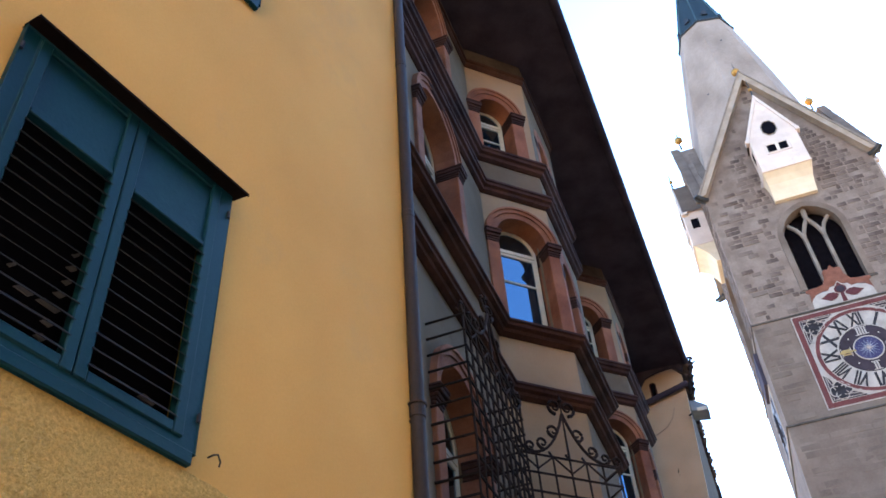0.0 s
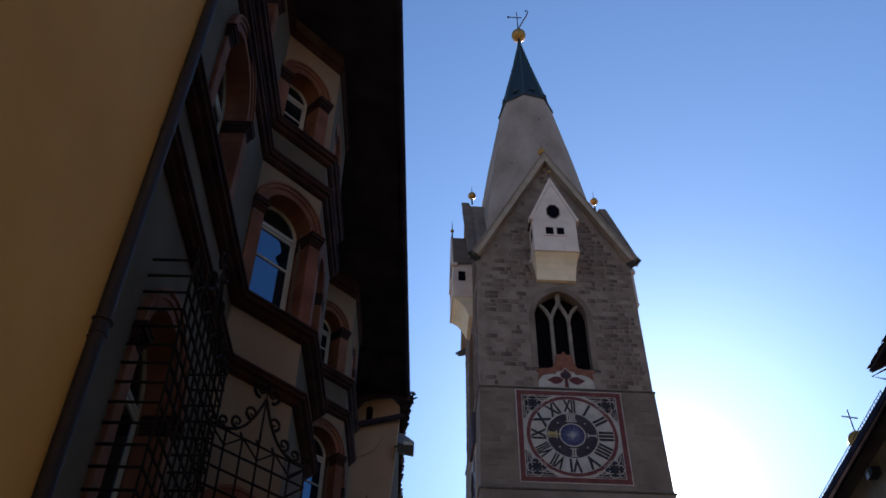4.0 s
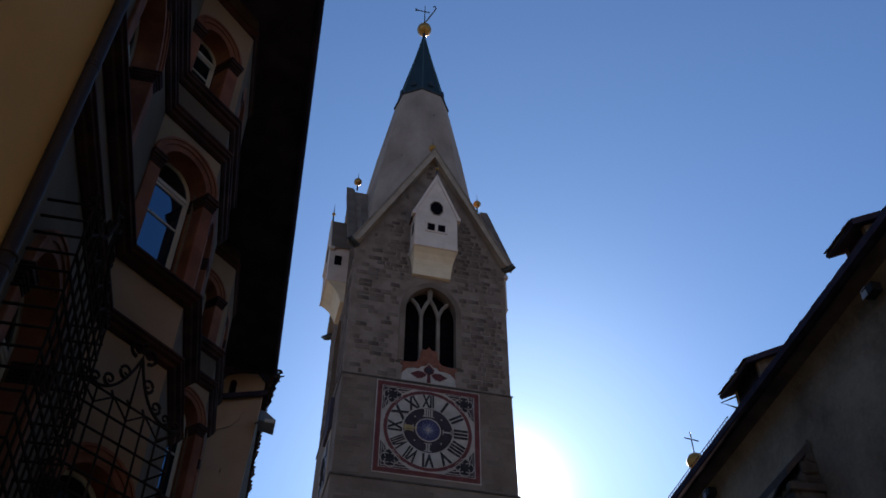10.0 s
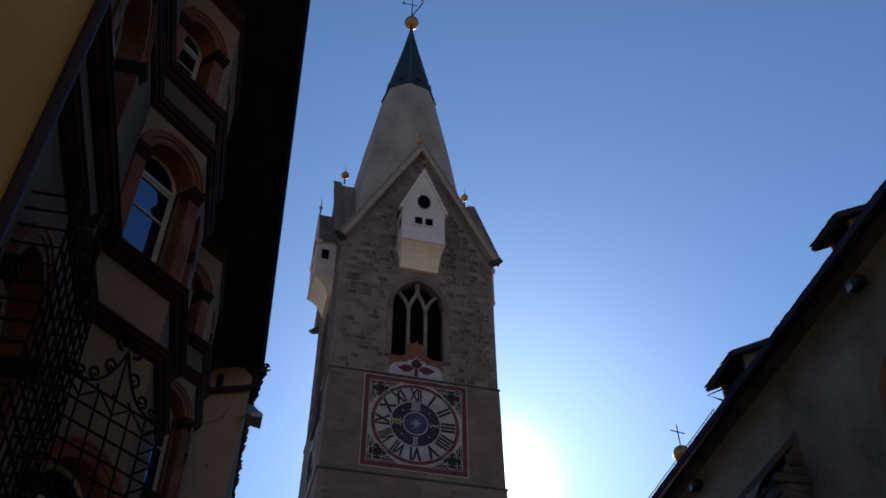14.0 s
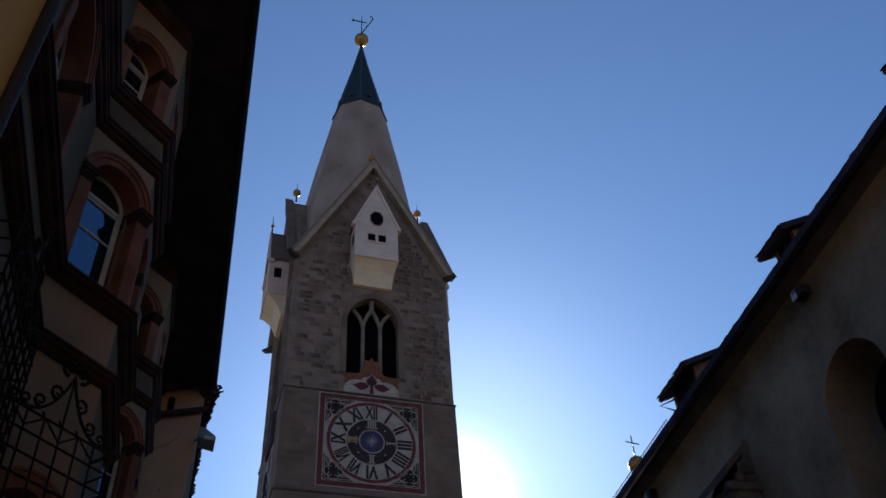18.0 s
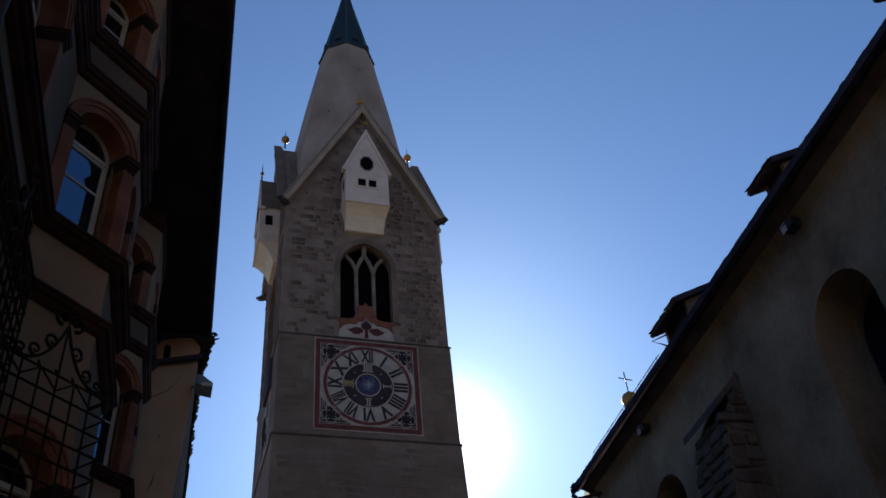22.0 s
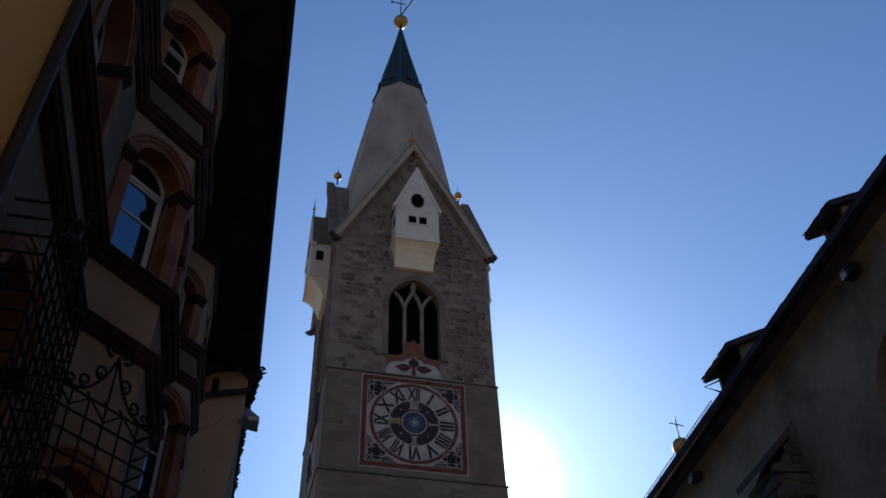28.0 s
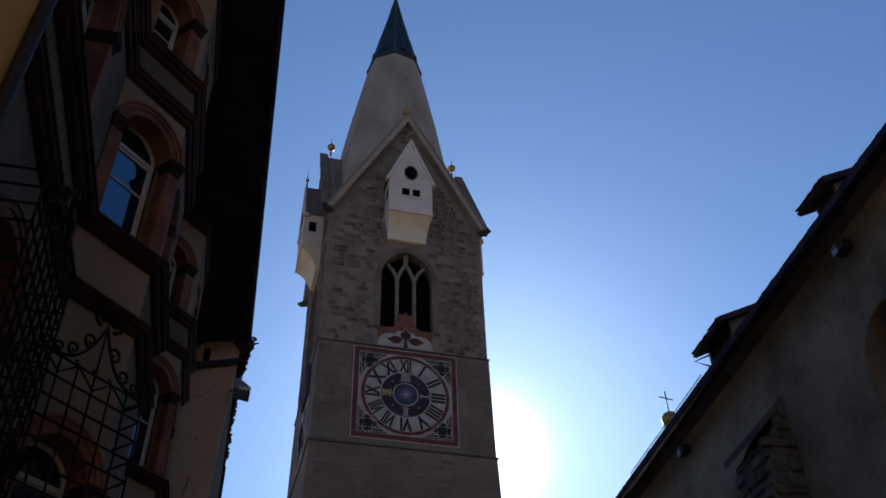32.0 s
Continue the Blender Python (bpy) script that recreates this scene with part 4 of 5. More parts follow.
    fs = [(3, 2, 1, 0), (20, 21, 22, 23)]
    for k in range(0, 20, 4):
        fs += [(k + i, k + 4 + i, k + 4 + (i + 1) % 4, k + (i + 1) % 4) for i in range(4)]
    part("corbel", Form().add(vs, fs), CORBEL_CREAM, ori, "cream tapering corbel", m=m)
    for s in (-1, 1):
        part("oriel_roof", Form().sheet([(1.16, s * (W + 0.13), 39.06), (1.16, 0, 42.55), (1.16, 0, 42.24), (1.16, s * (W + 0.01), 39.2)], (-1.2, 0, 0)), TOWER_PLASTER, ori, m=m)
        part("verge_board", Form().sheet([(1.26, s * (W + 0.17), 39.02), (1.26, 0, 42.60), (1.26, 0, 42.12), (1.26, s * (W - 0.02), 39.02)], (-0.11, 0, 0)), WHITEWASH, ori, m=m, bevel=0.02)
        part("kneeler", Form().box(0.9, 1.28, *sorted((s * (W - 0.05), s * (W + 0.19))), 38.86, 39.10), WHITEWASH, ori, m=m, bevel=0.03)
        part("pane", Form().box(1.18, 1.205, s * 0.31 - 0.25, s * 0.31 + 0.25, 37.72, 38.32), DARK_ROOM, ori, m=m)
    part("oriel_window", wall(Form(), -0.66, 0.66, 37.62, 38.42, [(-0.31, 0.23, 37.74, 38.30, 0), (0.31, 0.23, 37.74, 38.30, 0)], 0.05, 1.23), WHITEWASH, ori, "pale stone frame with two small lights", m=m, bevel=0.015)
    part("floor_band", Form().box(0.0, 1.23, -W - 0.03, W + 0.03, 36.44, 36.56), WHITEWASH, ori, m=m, bevel=0.02)
    for s in (-1, 1):
        part("side_window", Form().box(0.42, 0.86, *sorted((s * (W - 0.02), s * (W + 0.012))), 37.75, 38.5), DARK_ROOM, ori, m=m)
    oval = [(0.37 * math.cos(t) * (1 - 0.04 * math.cos(8 * t)), 39.62 + 0.54 * math.sin(t) * (1 - 0.03 * math.cos(8 * t))) for t in [math.tau * k / 32 for k in range(32)]]
    part("round_window", Form().sheet([(1.195, y, z) for y, z in oval], (0.03, 0, 0)), DARK_ROOM, ori, m=m)
    part("round_rim", Form().tube([(1.215, y * 1.06, 39.62 + (z - 39.62) * 1.05) for y, z in oval], 0.035, 6, True), TRACERY, ori, m=m)
    # gilded pins on the oriel and gable tips
    for n_, z_, r_ in ((1.15, 42.5, 0.12), (-0.2, 45.82, 0.27)):
        pin = part("pin", Form().tube([(n_, 0, z_), (n_, 0, z_ + 0.55 + r_), (n_, 0, z_ + 1.5 + r_)], [0.06, 0.04, 0.008], 6), BLACK_METAL, tower, m=m)
        part("pin_ball", Form().ball((n_, 0, z_ + 0.55 + r_), r_), GOLD, pin, "gilded ball", m=m, smooth=True)

# roofs behind the four gables, and the spire
for ang in (0, 90):
    part("gable_roof", Form().sheet([(-HALF + 0.4, -HALF + 0.03, 37.2), (-HALF + 0.4, 0, 45.6), (-HALF + 0.4, HALF - 0.03, 37.2)], (2 * HALF - 0.8, 0, 0)), TOWER_PLASTER, tower, m=pose(0, 0, 0, 0, 0, ang))
TWIST = radians(-11)
part("spire", Form().lathe([(4.85, 36.5), (4.14, 42.5), (3.0, 50.0), (1.95, 56.0)], 8, turn=TWIST), SPIRE_STONE, tower, "pale octagonal stone spire")
cap = part("spire_cap", Form().lathe([(2.0, 55.80), (1.94, 56.05), (1.36, 58.9), (0.62, 62.4), (0.13, 65.2)], 8, turn=TWIST), COPPER, tower, "green copper spire cap")
for k in range(8):
    a = k * math.pi / 4 + TWIST
    part("seam", Form().tube([(r * math.cos(a), r * math.sin(a), z) for r, z in ((1.95, 56.05), (1.37, 58.9), (0.63, 62.4), (0.14, 65.1))], 0.045, 6), SEAM, cap)
    b = (k + 0.5) * math.pi / 4 + TWIST
    q = pose(0, 0, 0, 0, 0, math.degrees(b))
    part("lucarne", Form().sheet([(1.76, -0.2, 56.7), (1.76, 0.2, 56.7), (1.76, 0.2, 57.0), (1.76, 0, 57.3), (1.76, -0.2, 57.0)], (-0.5, 0, 0)), BLACK_METAL, cap, m=q)
    part("drip_edge", Form().tube([(2.02 * math.cos(a), 2.02 * math.sin(a), 55.82), (2.02 * math.cos(a + math.pi / 4), 2.02 * math.sin(a + math.pi / 4), 55.82)], 0.09, 6), BLACK_METAL, cap)
part("spire_neck", Form().tube([(0, 0, 65.2), (0, 0, 66.2)], [0.16, 0.1], 8), BLACK_METAL, tower)
part("spire_ball", Form().ball((0, 0, 66.55), 0.60, 20), GOLD, tower, "large gilded ball", smooth=True)
vane = part("weather_vane", Form().tube([(0, 0, 67.2), (0, 0, 70.2)], [0.06, 0.03], 6), BLACK_METAL, tower, "iron cross and bishop's crook vane")
part("cross_arm", Form().tube([(-0.75, 0, 69.3), (0.4, 0, 69.3)], 0.05, 6), BLACK_METAL, vane)
part("cross_end", Form().box(-0.85, -0.70, -0.03, 0.03, 69.15, 69.45), BLACK_METAL, vane)
part("crook", Form().tube([(0.05, 0, 67.6), (0.45, 0, 68.7), (0.80, 0, 69.6), (0.98, 0, 70.2), (0.90, 0, 70.5), (0.75, 0, 70.35)], 0.06, 6), BLACK_METAL, vane)
part("wall_rod", Form().tube([(4.6, -1.35, 21.3), (5.4, -1.35, 20.65), (6.38, -1.35, 19.95)], 0.022, 6), BLACK_METAL, tower)


# clock faces
def clock(name, words):
    m = face(name, 4.52)
    S, ZC = 2.68, 25.15
    def at(r, a, n):
        return (n, r * math.sin(a), ZC + r * math.cos(a))
    def disc(r, n0, n1, k=48):
        return Form().sheet([at(r, math.tau * i / k, n0) for i in range(k)], (n1 - n0, 0, 0))
    def ring(r0, r1, n0, n1, k=48):
        return plate(Form(), [at(r1, math.tau * i / k, 0)[1:] for i in range(k)], [[at(r0, math.tau * i / k, 0)[1:] for i in range(k)][::-1]], n1, n1 - n0)
    clk = part("clock_face", Form().box(-0.1, 0.03, -S, S, ZC - S * 0.965, ZC + S * 0.965), DIAL_WHITE, tower, "square painted clock face with red borders and Roman numerals", m=m)
    E = S * 0.965
    bd = Form()
    lo, hi = 0.05, 0.29
    bd.box(0.03, 0.045, -S + lo, S - lo, ZC + E - hi, ZC + E - lo).box(0.03, 0.045, -S + lo, S - lo, ZC - E + lo, ZC - E + hi)
    bd.box(0.03, 0.045, -S + lo, -S + hi, ZC - E + hi, ZC + E - hi).box(0.03, 0.045, S - hi, S - lo, ZC - E + hi, ZC + E - hi)
    part("red_border", bd, DIAL_RED, clk, m=m)
    for sy in (-1, 1):
        for sz in (-1, 1):
            cn = Form()
            arc = [(0.03, sy * 2.28 * math.sin(t), ZC + sz * 2.22 * math.cos(t)) for t in [math.pi / 2 * k / 10 for k in range(11)]]
            arc = [p for p in arc if abs(p[1]) > 0.85 and abs(p[2] - ZC) > 0.85]
            cn.sheet([(0.03, sy * 2.34, ZC + sz * 0.86), (0.03, sy * 2.34, ZC + sz * 2.26), (0.03, sy * 0.85, ZC + sz * 2.26)] + [(x, y * 1.06, ZC + (z - ZC) * 1.06) for x, y, z in arc][::1], (0.01, 0, 0))
            part("spandrel", cn, DIAL_NAVY, clk, m=m)
            for ey, ez, ang in ((1.28, 2.06, 8), (2.12, 1.24, 82)):
                lens = [(ey + 0.27 * math.cos(t) * math.cos(radians(ang)) - 0.07 * math.sin(t) * math.sin(radians(ang)), ez + 0.07 * math.sin(t) * math.cos(radians(ang)) - 0.27 * math.cos(t) * math.sin(radians(ang)) * (1 if ang > 45 else -0.2)) for t in [math.tau * k / 16 for k in range(16)]]
                part("mouchette_edge", Form().tube([(0.045, sy * y, ZC + sz * z * 0.965) for y, z in lens], 0.022, 5, True), DIAL_WHITE, clk, m=m)
            part("spandrel_edge", Form().tube([(0.045, sy * 2.27, ZC + sz * 0.98), (0.045, sy * 2.27, ZC + sz * 2.19), (0.045, sy * 0.98, ZC + sz * 2.19)], 0.02, 5), DIAL_WHITE, clk, m=m)
            c0 = (sy * 1.84, ZC + sz * 1.78)
            q = Form()
            for dy, dz in ((0.22, 0), (-0.22, 0), (0, 0.22), (0, -0.22)):
                q.sheet([(0.04, c0[0] + dy + 0.235 * math.cos(math.tau * k / 14), c0[1] + dz + 0.235 * math.sin(math.tau * k / 14)) for k in range(14)], (0.010 + 0.004 * (dy > 0) + 0.002 * (dz > 0) - 0.002 * (dz < 0), 0, 0))
            part("quatrefoil", q, NUMERAL, clk, "dark quatrefoil", m=m)
            for dy, dz in ((0.22, 0), (-0.22, 0), (0, 0.22), (0, -0.22)):
                t0 = math.atan2(dz, dy)
                part("quatrefoil_edge", Form().tube([(0.045, c0[0] + dy + 0.262 * math.cos(t0 + t), c0[1] + dz + 0.262 * math.sin(t0 + t)) for t in [math.pi * (k / 8 - 0.5) * 1.4 for k in range(9)]], 0.022, 5), DIAL_WHITE, clk, m=m)
    part("red_ring", ring(2.06, 2.24, 0.03, 0.055), DIAL_RED, clk, m=m)
    part("ring_edge", ring(2.24, 2.28, 0.03, 0.06), DIAL_WHITE, clk, m=m)
    part("ring_edge", ring(2.00, 2.06, 0.03, 0.06), DIAL_WHITE, clk, m=m)
    part("dial_ring", disc(2.0, 0.03, 0.05), DIAL_WHITE, clk, m=m)
    part("dial_disc", disc(1.24, 0.05, 0.065), DIAL_NAVY, clk, "dark inner dial", m=m)
    part("dial_centre", disc(0.62, 0.065, 0.08, 32), DIAL_BLUE, clk, "blue dial centre", m=m)
    part("centre_ring", ring(0.60, 0.655, 0.065, 0.085, 32), DIAL_WHITE, clk, m=m)
    st = Form()
    for k in range(8):
        a = math.tau * k / 8
        st.sheet([at(0.30 if k % 2 == 0 else 0.2, a, 0.082), at(0.05, a + 0.4, 0.082), at(0.02, a + math.pi, 0.082), at(0.05, a - 0.4, 0.082)], (0.004 + 0.0005 * k, 0, 0))
    part("star", st, DIAL_WHITE, clk, m=m)
    for k in range(4):
        a = math.pi / 4 + math.pi / 2 * k
        part("dial_star", Form().sheet([at(1.0, a, 0.067), at(0.95, a + 0.05, 0.067), at(0.9, a, 0.067), at(0.95, a - 0.05, 0.067)], (0.008, 0, 0)), DIAL_WHITE, clk, m=m)
    for a0, nb in ((0, 4), (math.pi / 2, 1), (math.pi, 2), (-math.pi / 2, 3)):
        for j in range(nb):
            off = (j - (nb - 1) / 2) * 0.115
            u, v = Vector((math.sin(a0), math.cos(a0))), Vector((math.cos(a0), -math.sin(a0)))
            q = [u * r + v * o for r, o in ((0.74, off - 0.036), (1.19, off - 0.036), (1.19, off + 0.036), (0.74, off + 0.036))]
            part("quarter_mark", Form().sheet([(0.067, w.x, ZC + w.y) for w in q], (0.010, 0, 0)), GILT_PAINT if nb == 3 else DIAL_WHITE, clk, m=m)
        for r in (0.76, 1.17):
            q = [u * rr + v * o for rr, o in ((r - 0.018, -0.08 - 0.055 * nb), (r + 0.018, -0.08 - 0.055 * nb), (r + 0.018, 0.08 + 0.055 * nb), (r - 0.018, 0.08 + 0.055 * nb))]
            part("serif", Form().sheet([(0.067, w.x, ZC + w.y) for w in q], (0.012, 0, 0)), DIAL_WHITE, clk, m=m)
    # the gilded hour hand points to nine
    hand = [(-0.55, 0.03), (-0.80, 0.035), (-0.86, 0.09), (-0.98, 0.04), (-1.16, 0.09), (-1.32, 0.0)]
    part("clock_hand", Form().sheet([(0.10, y, ZC + z) for y, z in hand] + [(0.10, y, ZC - z) for y, z in hand[-2::-1]], (0.015, 0, 0)), GILT_PAINT, clk, "gilded hour hand", m=m)
    for k in range(16):
        a = math.tau * (k + 0.5) / 16
        part("star_ray", Form().sheet([at(0.12, a - 0.12, 0.082), at(0.54, a, 0.082), at(0.12, a + 0.12, 0.082)], (0.003, 0, 0)), SUNDIAL_PAINT, clk, m=m)
    if words:
        for k, word in enumerate(("XII", "I", "II", "III", "IIII", "V", "VI", "VII", "VIII", "IX", "X", "XI")):
            a = math.tau * k / 12
            cu = bpy.data.curves.new("numeral", "FONT")
            cu.body, cu.align_x, cu.align_y, cu.size, cu.extrude, cu.offset = word, "CENTER", "CENTER", 0.97, 0.012, 0.032
            tmp = bpy.data.objects.new("numeral", cu)
            scene.collection.objects.link(tmp)
            me = bpy.data.meshes.new_from_object(tmp.evaluated_get(bpy.context.evaluated_depsgraph_get()))
            bpy.data.objects.remove(tmp)
            wide = max(abs(v.co.x) for v in me.vertices) * 2
            me.transform(m @ pose(0.056, 0, ZC) @ Matrix(((0, 0, 1, 0), (1, 0, 0, 0), (0, 1, 0, 0), (0, 0, 0, 1))) @ pose(0, 0, 0, 0, 0, -math.degrees(a)) @ pose(0, 1.62, 0) @ Matrix.Diagonal((min(0.8, 0.66 / wide), 1.0, 1, 1)))
            wb = bmesh.new()
            wb.from_mesh(me)
            bmesh.ops.remove_doubles(wb, verts=wb.verts, dist=1e-4)
            wb.to_mesh(me)
            wb.free()
            me.materials.append(NUMERAL)
            ob = new("numeral", me)
            ob.parent = clk
    else:
        for k in range(12):
            a = math.tau * k / 12
            part("numeral_bar", Form().sheet([at(1.3, a - 0.09, 0.05), at(1.3, a + 0.09, 0.05), at(1.9, a + 0.07, 0.05), at(1.9, a - 0.07, 0.05)], (0.01, 0, 0)), NUMERAL, clk, m=m)
    # painted ornament between the clock and the belfry
    om = m @ pose(-0.02, 0, 0)
    orn = part("painted_ornament", Form().sheet([(-0.03, y, z) for y, z in ((-1.45, 27.98), (1.45, 27.98), (1.40, 28.45), (1.15, 28.72), (0.80, 28.82), (0.55, 28.80), (0.40, 29.0), (-0.40, 29.0), (-0.55, 28.80), (-0.80, 28.82), (-1.15, 28.72), (-1.40, 28.45))], (-0.10, 0, 0)), DIAL_WHITE, tower, "white painted crest with dark red flower above the clock", m=om)
    cr = [(0.0, 30.30), (0.16, 30.06), (0.34, 30.10), (0.44, 29.98), (0.46, 29.60), (0.56, 29.42), (0.66, 29.24), (0.98, 29.16), (1.50, 29.13), (1.53, 28.99), (1.38, 28.90), (1.44, 28.45), (1.40, 28.40), (1.17, 28.75), (0.80, 28.86), (0.55, 28.83), (0.38, 29.03)]
    part("crest", Form().sheet([(-0.04, y, z) for y, z in cr] + [(-0.04, -y, z) for y, z in cr[:0:-1]], (-0.10, 0, 0)), TERRACOTTA, orn, "weathered terracotta painted crest", m=om)
    part("petal", Form().sheet([(-0.026, y, z) for y, z in ((0, 29.16), (0.13, 28.98), (0.28, 28.86), (0.27, 28.64), (0.12, 28.52), (-0.12, 28.52), (-0.27, 28.64), (-0.28, 28.86), (-0.13, 28.98))], (0.016, 0, 0)), LEAF_RED, orn, m=om)
    part("petal_edge", Form().tube([(-0.02, y, z) for y, z in ((0.31, 28.84), (0.16, 29.0), (0, 29.2), (-0.16, 29.0), (-0.31, 28.84))], 0.03, 5), DIAL_WHITE, orn, m=om)
    part("bud", Form().sheet([(-0.01, 0.2 * math.cos(math.tau * k / 14), 28.74 + 0.2 * math.sin(math.tau * k / 14)) for k in range(14)], (0.014, 0, 0)), DIAL_NAVY, orn, m=om)
    for sy in (-1, 1):
        part("petal", Form().sheet([(-0.028, sy * y, z) for y, z in ((0.14, 28.50), (0.34, 28.64), (0.60, 28.66), (0.86, 28.50), (1.00, 28.44), (0.84, 28.34), (0.60, 28.18), (0.36, 28.24), (0.16, 28.42))], (0.012, 0, 0)), LEAF_RED, orn, m=om)
    part("flower_stem", Form().sheet([(-0.022, y, z) for y, z in ((-0.07, 28.56), (0.07, 28.56), (0.11, 28.0), (-0.11, 28.0))], (0.01, 0, 0)), LEAF_RED, orn, m=om)


clock("front", True)
part("side_shutter", Form().box(0, 0.24, 0.4, 2.3, 25.9, 27.75), OLD_TIMBER, tower, "dark shutter on the side of the tower", m=face("left", 4.43))
dial = part("sundial", Form().box(0, 0.06, -0.6, 2.6, 22.6, 25.7), GABLE_EDGE, tower, "faded blue and white painted sundial", m=face("left", 4.49))
part("sundial_field", Form().box(0.06, 0.075, -0.3, 2.3, 22.9, 25.4), SUNDIAL_PAINT, dial, m=face("left", 4.49))
for y0, y1, z0, z1 in ((-0.2, 0.5, 22.95, 23.7), (1.5, 2.2, 22.95, 23.7), (-0.2, 0.5, 24.6, 25.35), (1.5, 2.2, 24.6, 25.35)):
    part("sundial_corner", Form().sheet([(0.075, (y0 + y1) / 2 + 0.36 * math.cos(math.tau * k / 12) * (1.2 if k % 3 else 0.8), (z0 + z1) / 2 + 0.38 * math.sin(math.tau * k / 12) * (1.2 if k % 3 else 0.8)) for k in range(12)], (0.01, 0, 0)), DIAL_NAVY, dial, "dark painted corner ornament", m=face("left", 4.49))
for k in range(7):
    t = math.pi * (1.08 + 0.14 * k)
    part("hour_line", Form().tube([(0.08, 1.0, 24.9), (0.08, 1.0 + 1.15 * math.cos(t), 24.9 + 1.7 * math.sin(t))], 0.035, 4), NUMERAL, dial, m=face("left", 4.49))

# ---- church ----
CM = pose(9.22, 6.9, 0, 0, 0, -5.0)
church = thing("parish_church", CM, "dark rendered church with buttresses, arched windows and dormered roof", "church")
EV, OV, C0, C1 = 11.9, 0.5, -24.0, 14.7
chw = pose(OV, 0, 0, 0, 0, 180)
f = Form()
WINS = [(a, 0.86, 3.6, 9.40, 0.88) for a in (-10.6, -3.15, 4.3, 11.8, 19.2)]
wall(f, -14.2, 24, 0, EV, WINS, 0.95)
part("wall", f, CHURCH_RENDER, church, m=chw)
for w in WINS:
    win = part("window", wall(Form(), w[0] - w[1], w[0] + w[1], w[2], w[3] + w[4], [(w[0], w[1] - 0.12, w[2] + 0.1, w[3], w[4] - 0.12)], 0.12, -0.74), CHURCH_RENDER, church, "deep round-headed church window", m=chw)
    part("pane", Form().box(-0.90, -0.86, w[0] - w[1], w[0] + w[1], w[2], w[3] + w[4]), CHURCH_GLASS, win, m=chw)
    part("sloping_sill", Form().sheet([(0.0, w[0] - w[1], w[2] - 0.4), (0.06, w[0] - w[1], w[2] - 0.2), (-0.6, w[0] - w[1], w[2] + 0.2), (-0.6, w[0] - w[1], w[2] - 0.4)], (0, 2 * w[1], 0)), CHURCH_STONE, win, m=chw)
part("choir_wall", Form().sheet([(OV, 14.2, 0), (5.9, 19.3, 0), (5.9, 19.3, EV), (OV, 14.2, EV)], (0.6, -0.6, 0)), CHURCH_RENDER, church)
part("choir_wall", Form().sheet([(11.3, 14.2, 0), (5.9, 19.3, 0), (5.9, 19.3, EV), (11.3, 14.2, EV)], (-0.6, -0.6, 0)), CHURCH_RENDER, church)
part("far_wall", Form().box(11, 11.6, -24, 14.2, 0, EV), CHURCH_RENDER, church)
part("end_wall", Form().box(OV, 11.6, -24.6, -24, 0, EV + 5), CHURCH_RENDER, church)


def buttress(a):
    w, nw = 0.55, 0.80
    front = lambda z: 0.5 + 0.17 * (9.7 - z)
    bt = part("buttress", Form().sheet([(n, a - w, z) for n, z in ((-0.1, 0), (front(0), 0), (front(9.62), 9.62), (0, 10.5), (-0.1, 10.5))], (0, w + nw, 0)), CHURCH_STONE, church, "rough stone buttress with a sloping cap", m=chw)
    far, near = a - w - 0.14, a + nw + 0.06
    top, tip = [(-0.02, a - w + 0.22, 10.44), (-0.02, near - 0.1, 10.44)], [(0.70, near, 9.72), (0.70, far, 9.72)]
    part("cap_slab", Form().sheet(top + tip, (0, 0, 0.15)), SHADE_PLASTER, bt, m=chw)
    # rubble on the front
    z = 4.4
    while z < 9.55:
        h, y = min(random.uniform(0.2, 0.36), 9.72 - z), a - w - random.uniform(0.0, 0.09)
        while y < a + nw - 0.05:
            y1 = min(a + nw + 0.02, y + random.uniform(0.22, 0.6))
            q = [random.uniform(-0.04, 0.04) for _ in range(4)]
            part("stone", Form().sheet([(front(z) - 0.02, y + 0.008, z + 0.015 + q[0]), (front(z) - 0.02, y1 - 0.008, z + 0.015 + q[1]), (front(z + h) - 0.02, y1 - 0.008, z + h - 0.015 + q[2]), (front(z + h) - 0.02, y + 0.008, z + h - 0.015 + q[3])], (0.06 + random.uniform(0.0, 0.04), 0, 0)), CHURCH_STONE, bt, m=chw, bevel=0.03)
            y = y1
        z += h
    # rubble on the side that faces down the street
    z = 4.4
    while z < 10.3:
        h = random.uniform(0.18, 0.36)
        n, end = 0.0, front(z + h / 2) - 0.02 if z < 9.5 else 0.5 * (10.4 - z) / 0.85
        while n < end - 0.08:
            n1 = min(end, n + random.uniform(0.2, 0.62))
            n1 = end if end - n1 < 0.14 else n1
            q = [random.uniform(-0.05, 0.05) for _ in range(4)]
            part("stone", Form().sheet([(n + 0.008, a + nw - 0.05, z + 0.015 + q[0]), (n1 - 0.008, a + nw - 0.05, z + 0.015 + q[1]), (n1 - 0.008, a + nw - 0.05, z + h - 0.015 + q[2]), (n + 0.008, a + nw - 0.05, z + h - 0.015 + q[3])], (0, 0.07 + random.uniform(0.0, 0.06), 0)), CHURCH_STONE, bt, m=chw, bevel=0.035)
            n = n1
        z += h
    part("stone", Form().box(0.0, 0.72, a + nw - 0.05, a + nw + 0.10, 9.44, 9.60), CHURCH_STONE, bt, m=chw, bevel=0.02)


for a in (-7.35, 0.1, 7.6, 15.1, 22.5):
    buttress(a)
part("fascia", Form().box(-0.115, -0.08, C0, C1 - 0.05, EV - 0.05, EV + 0.10), OLD_TIMBER, church)
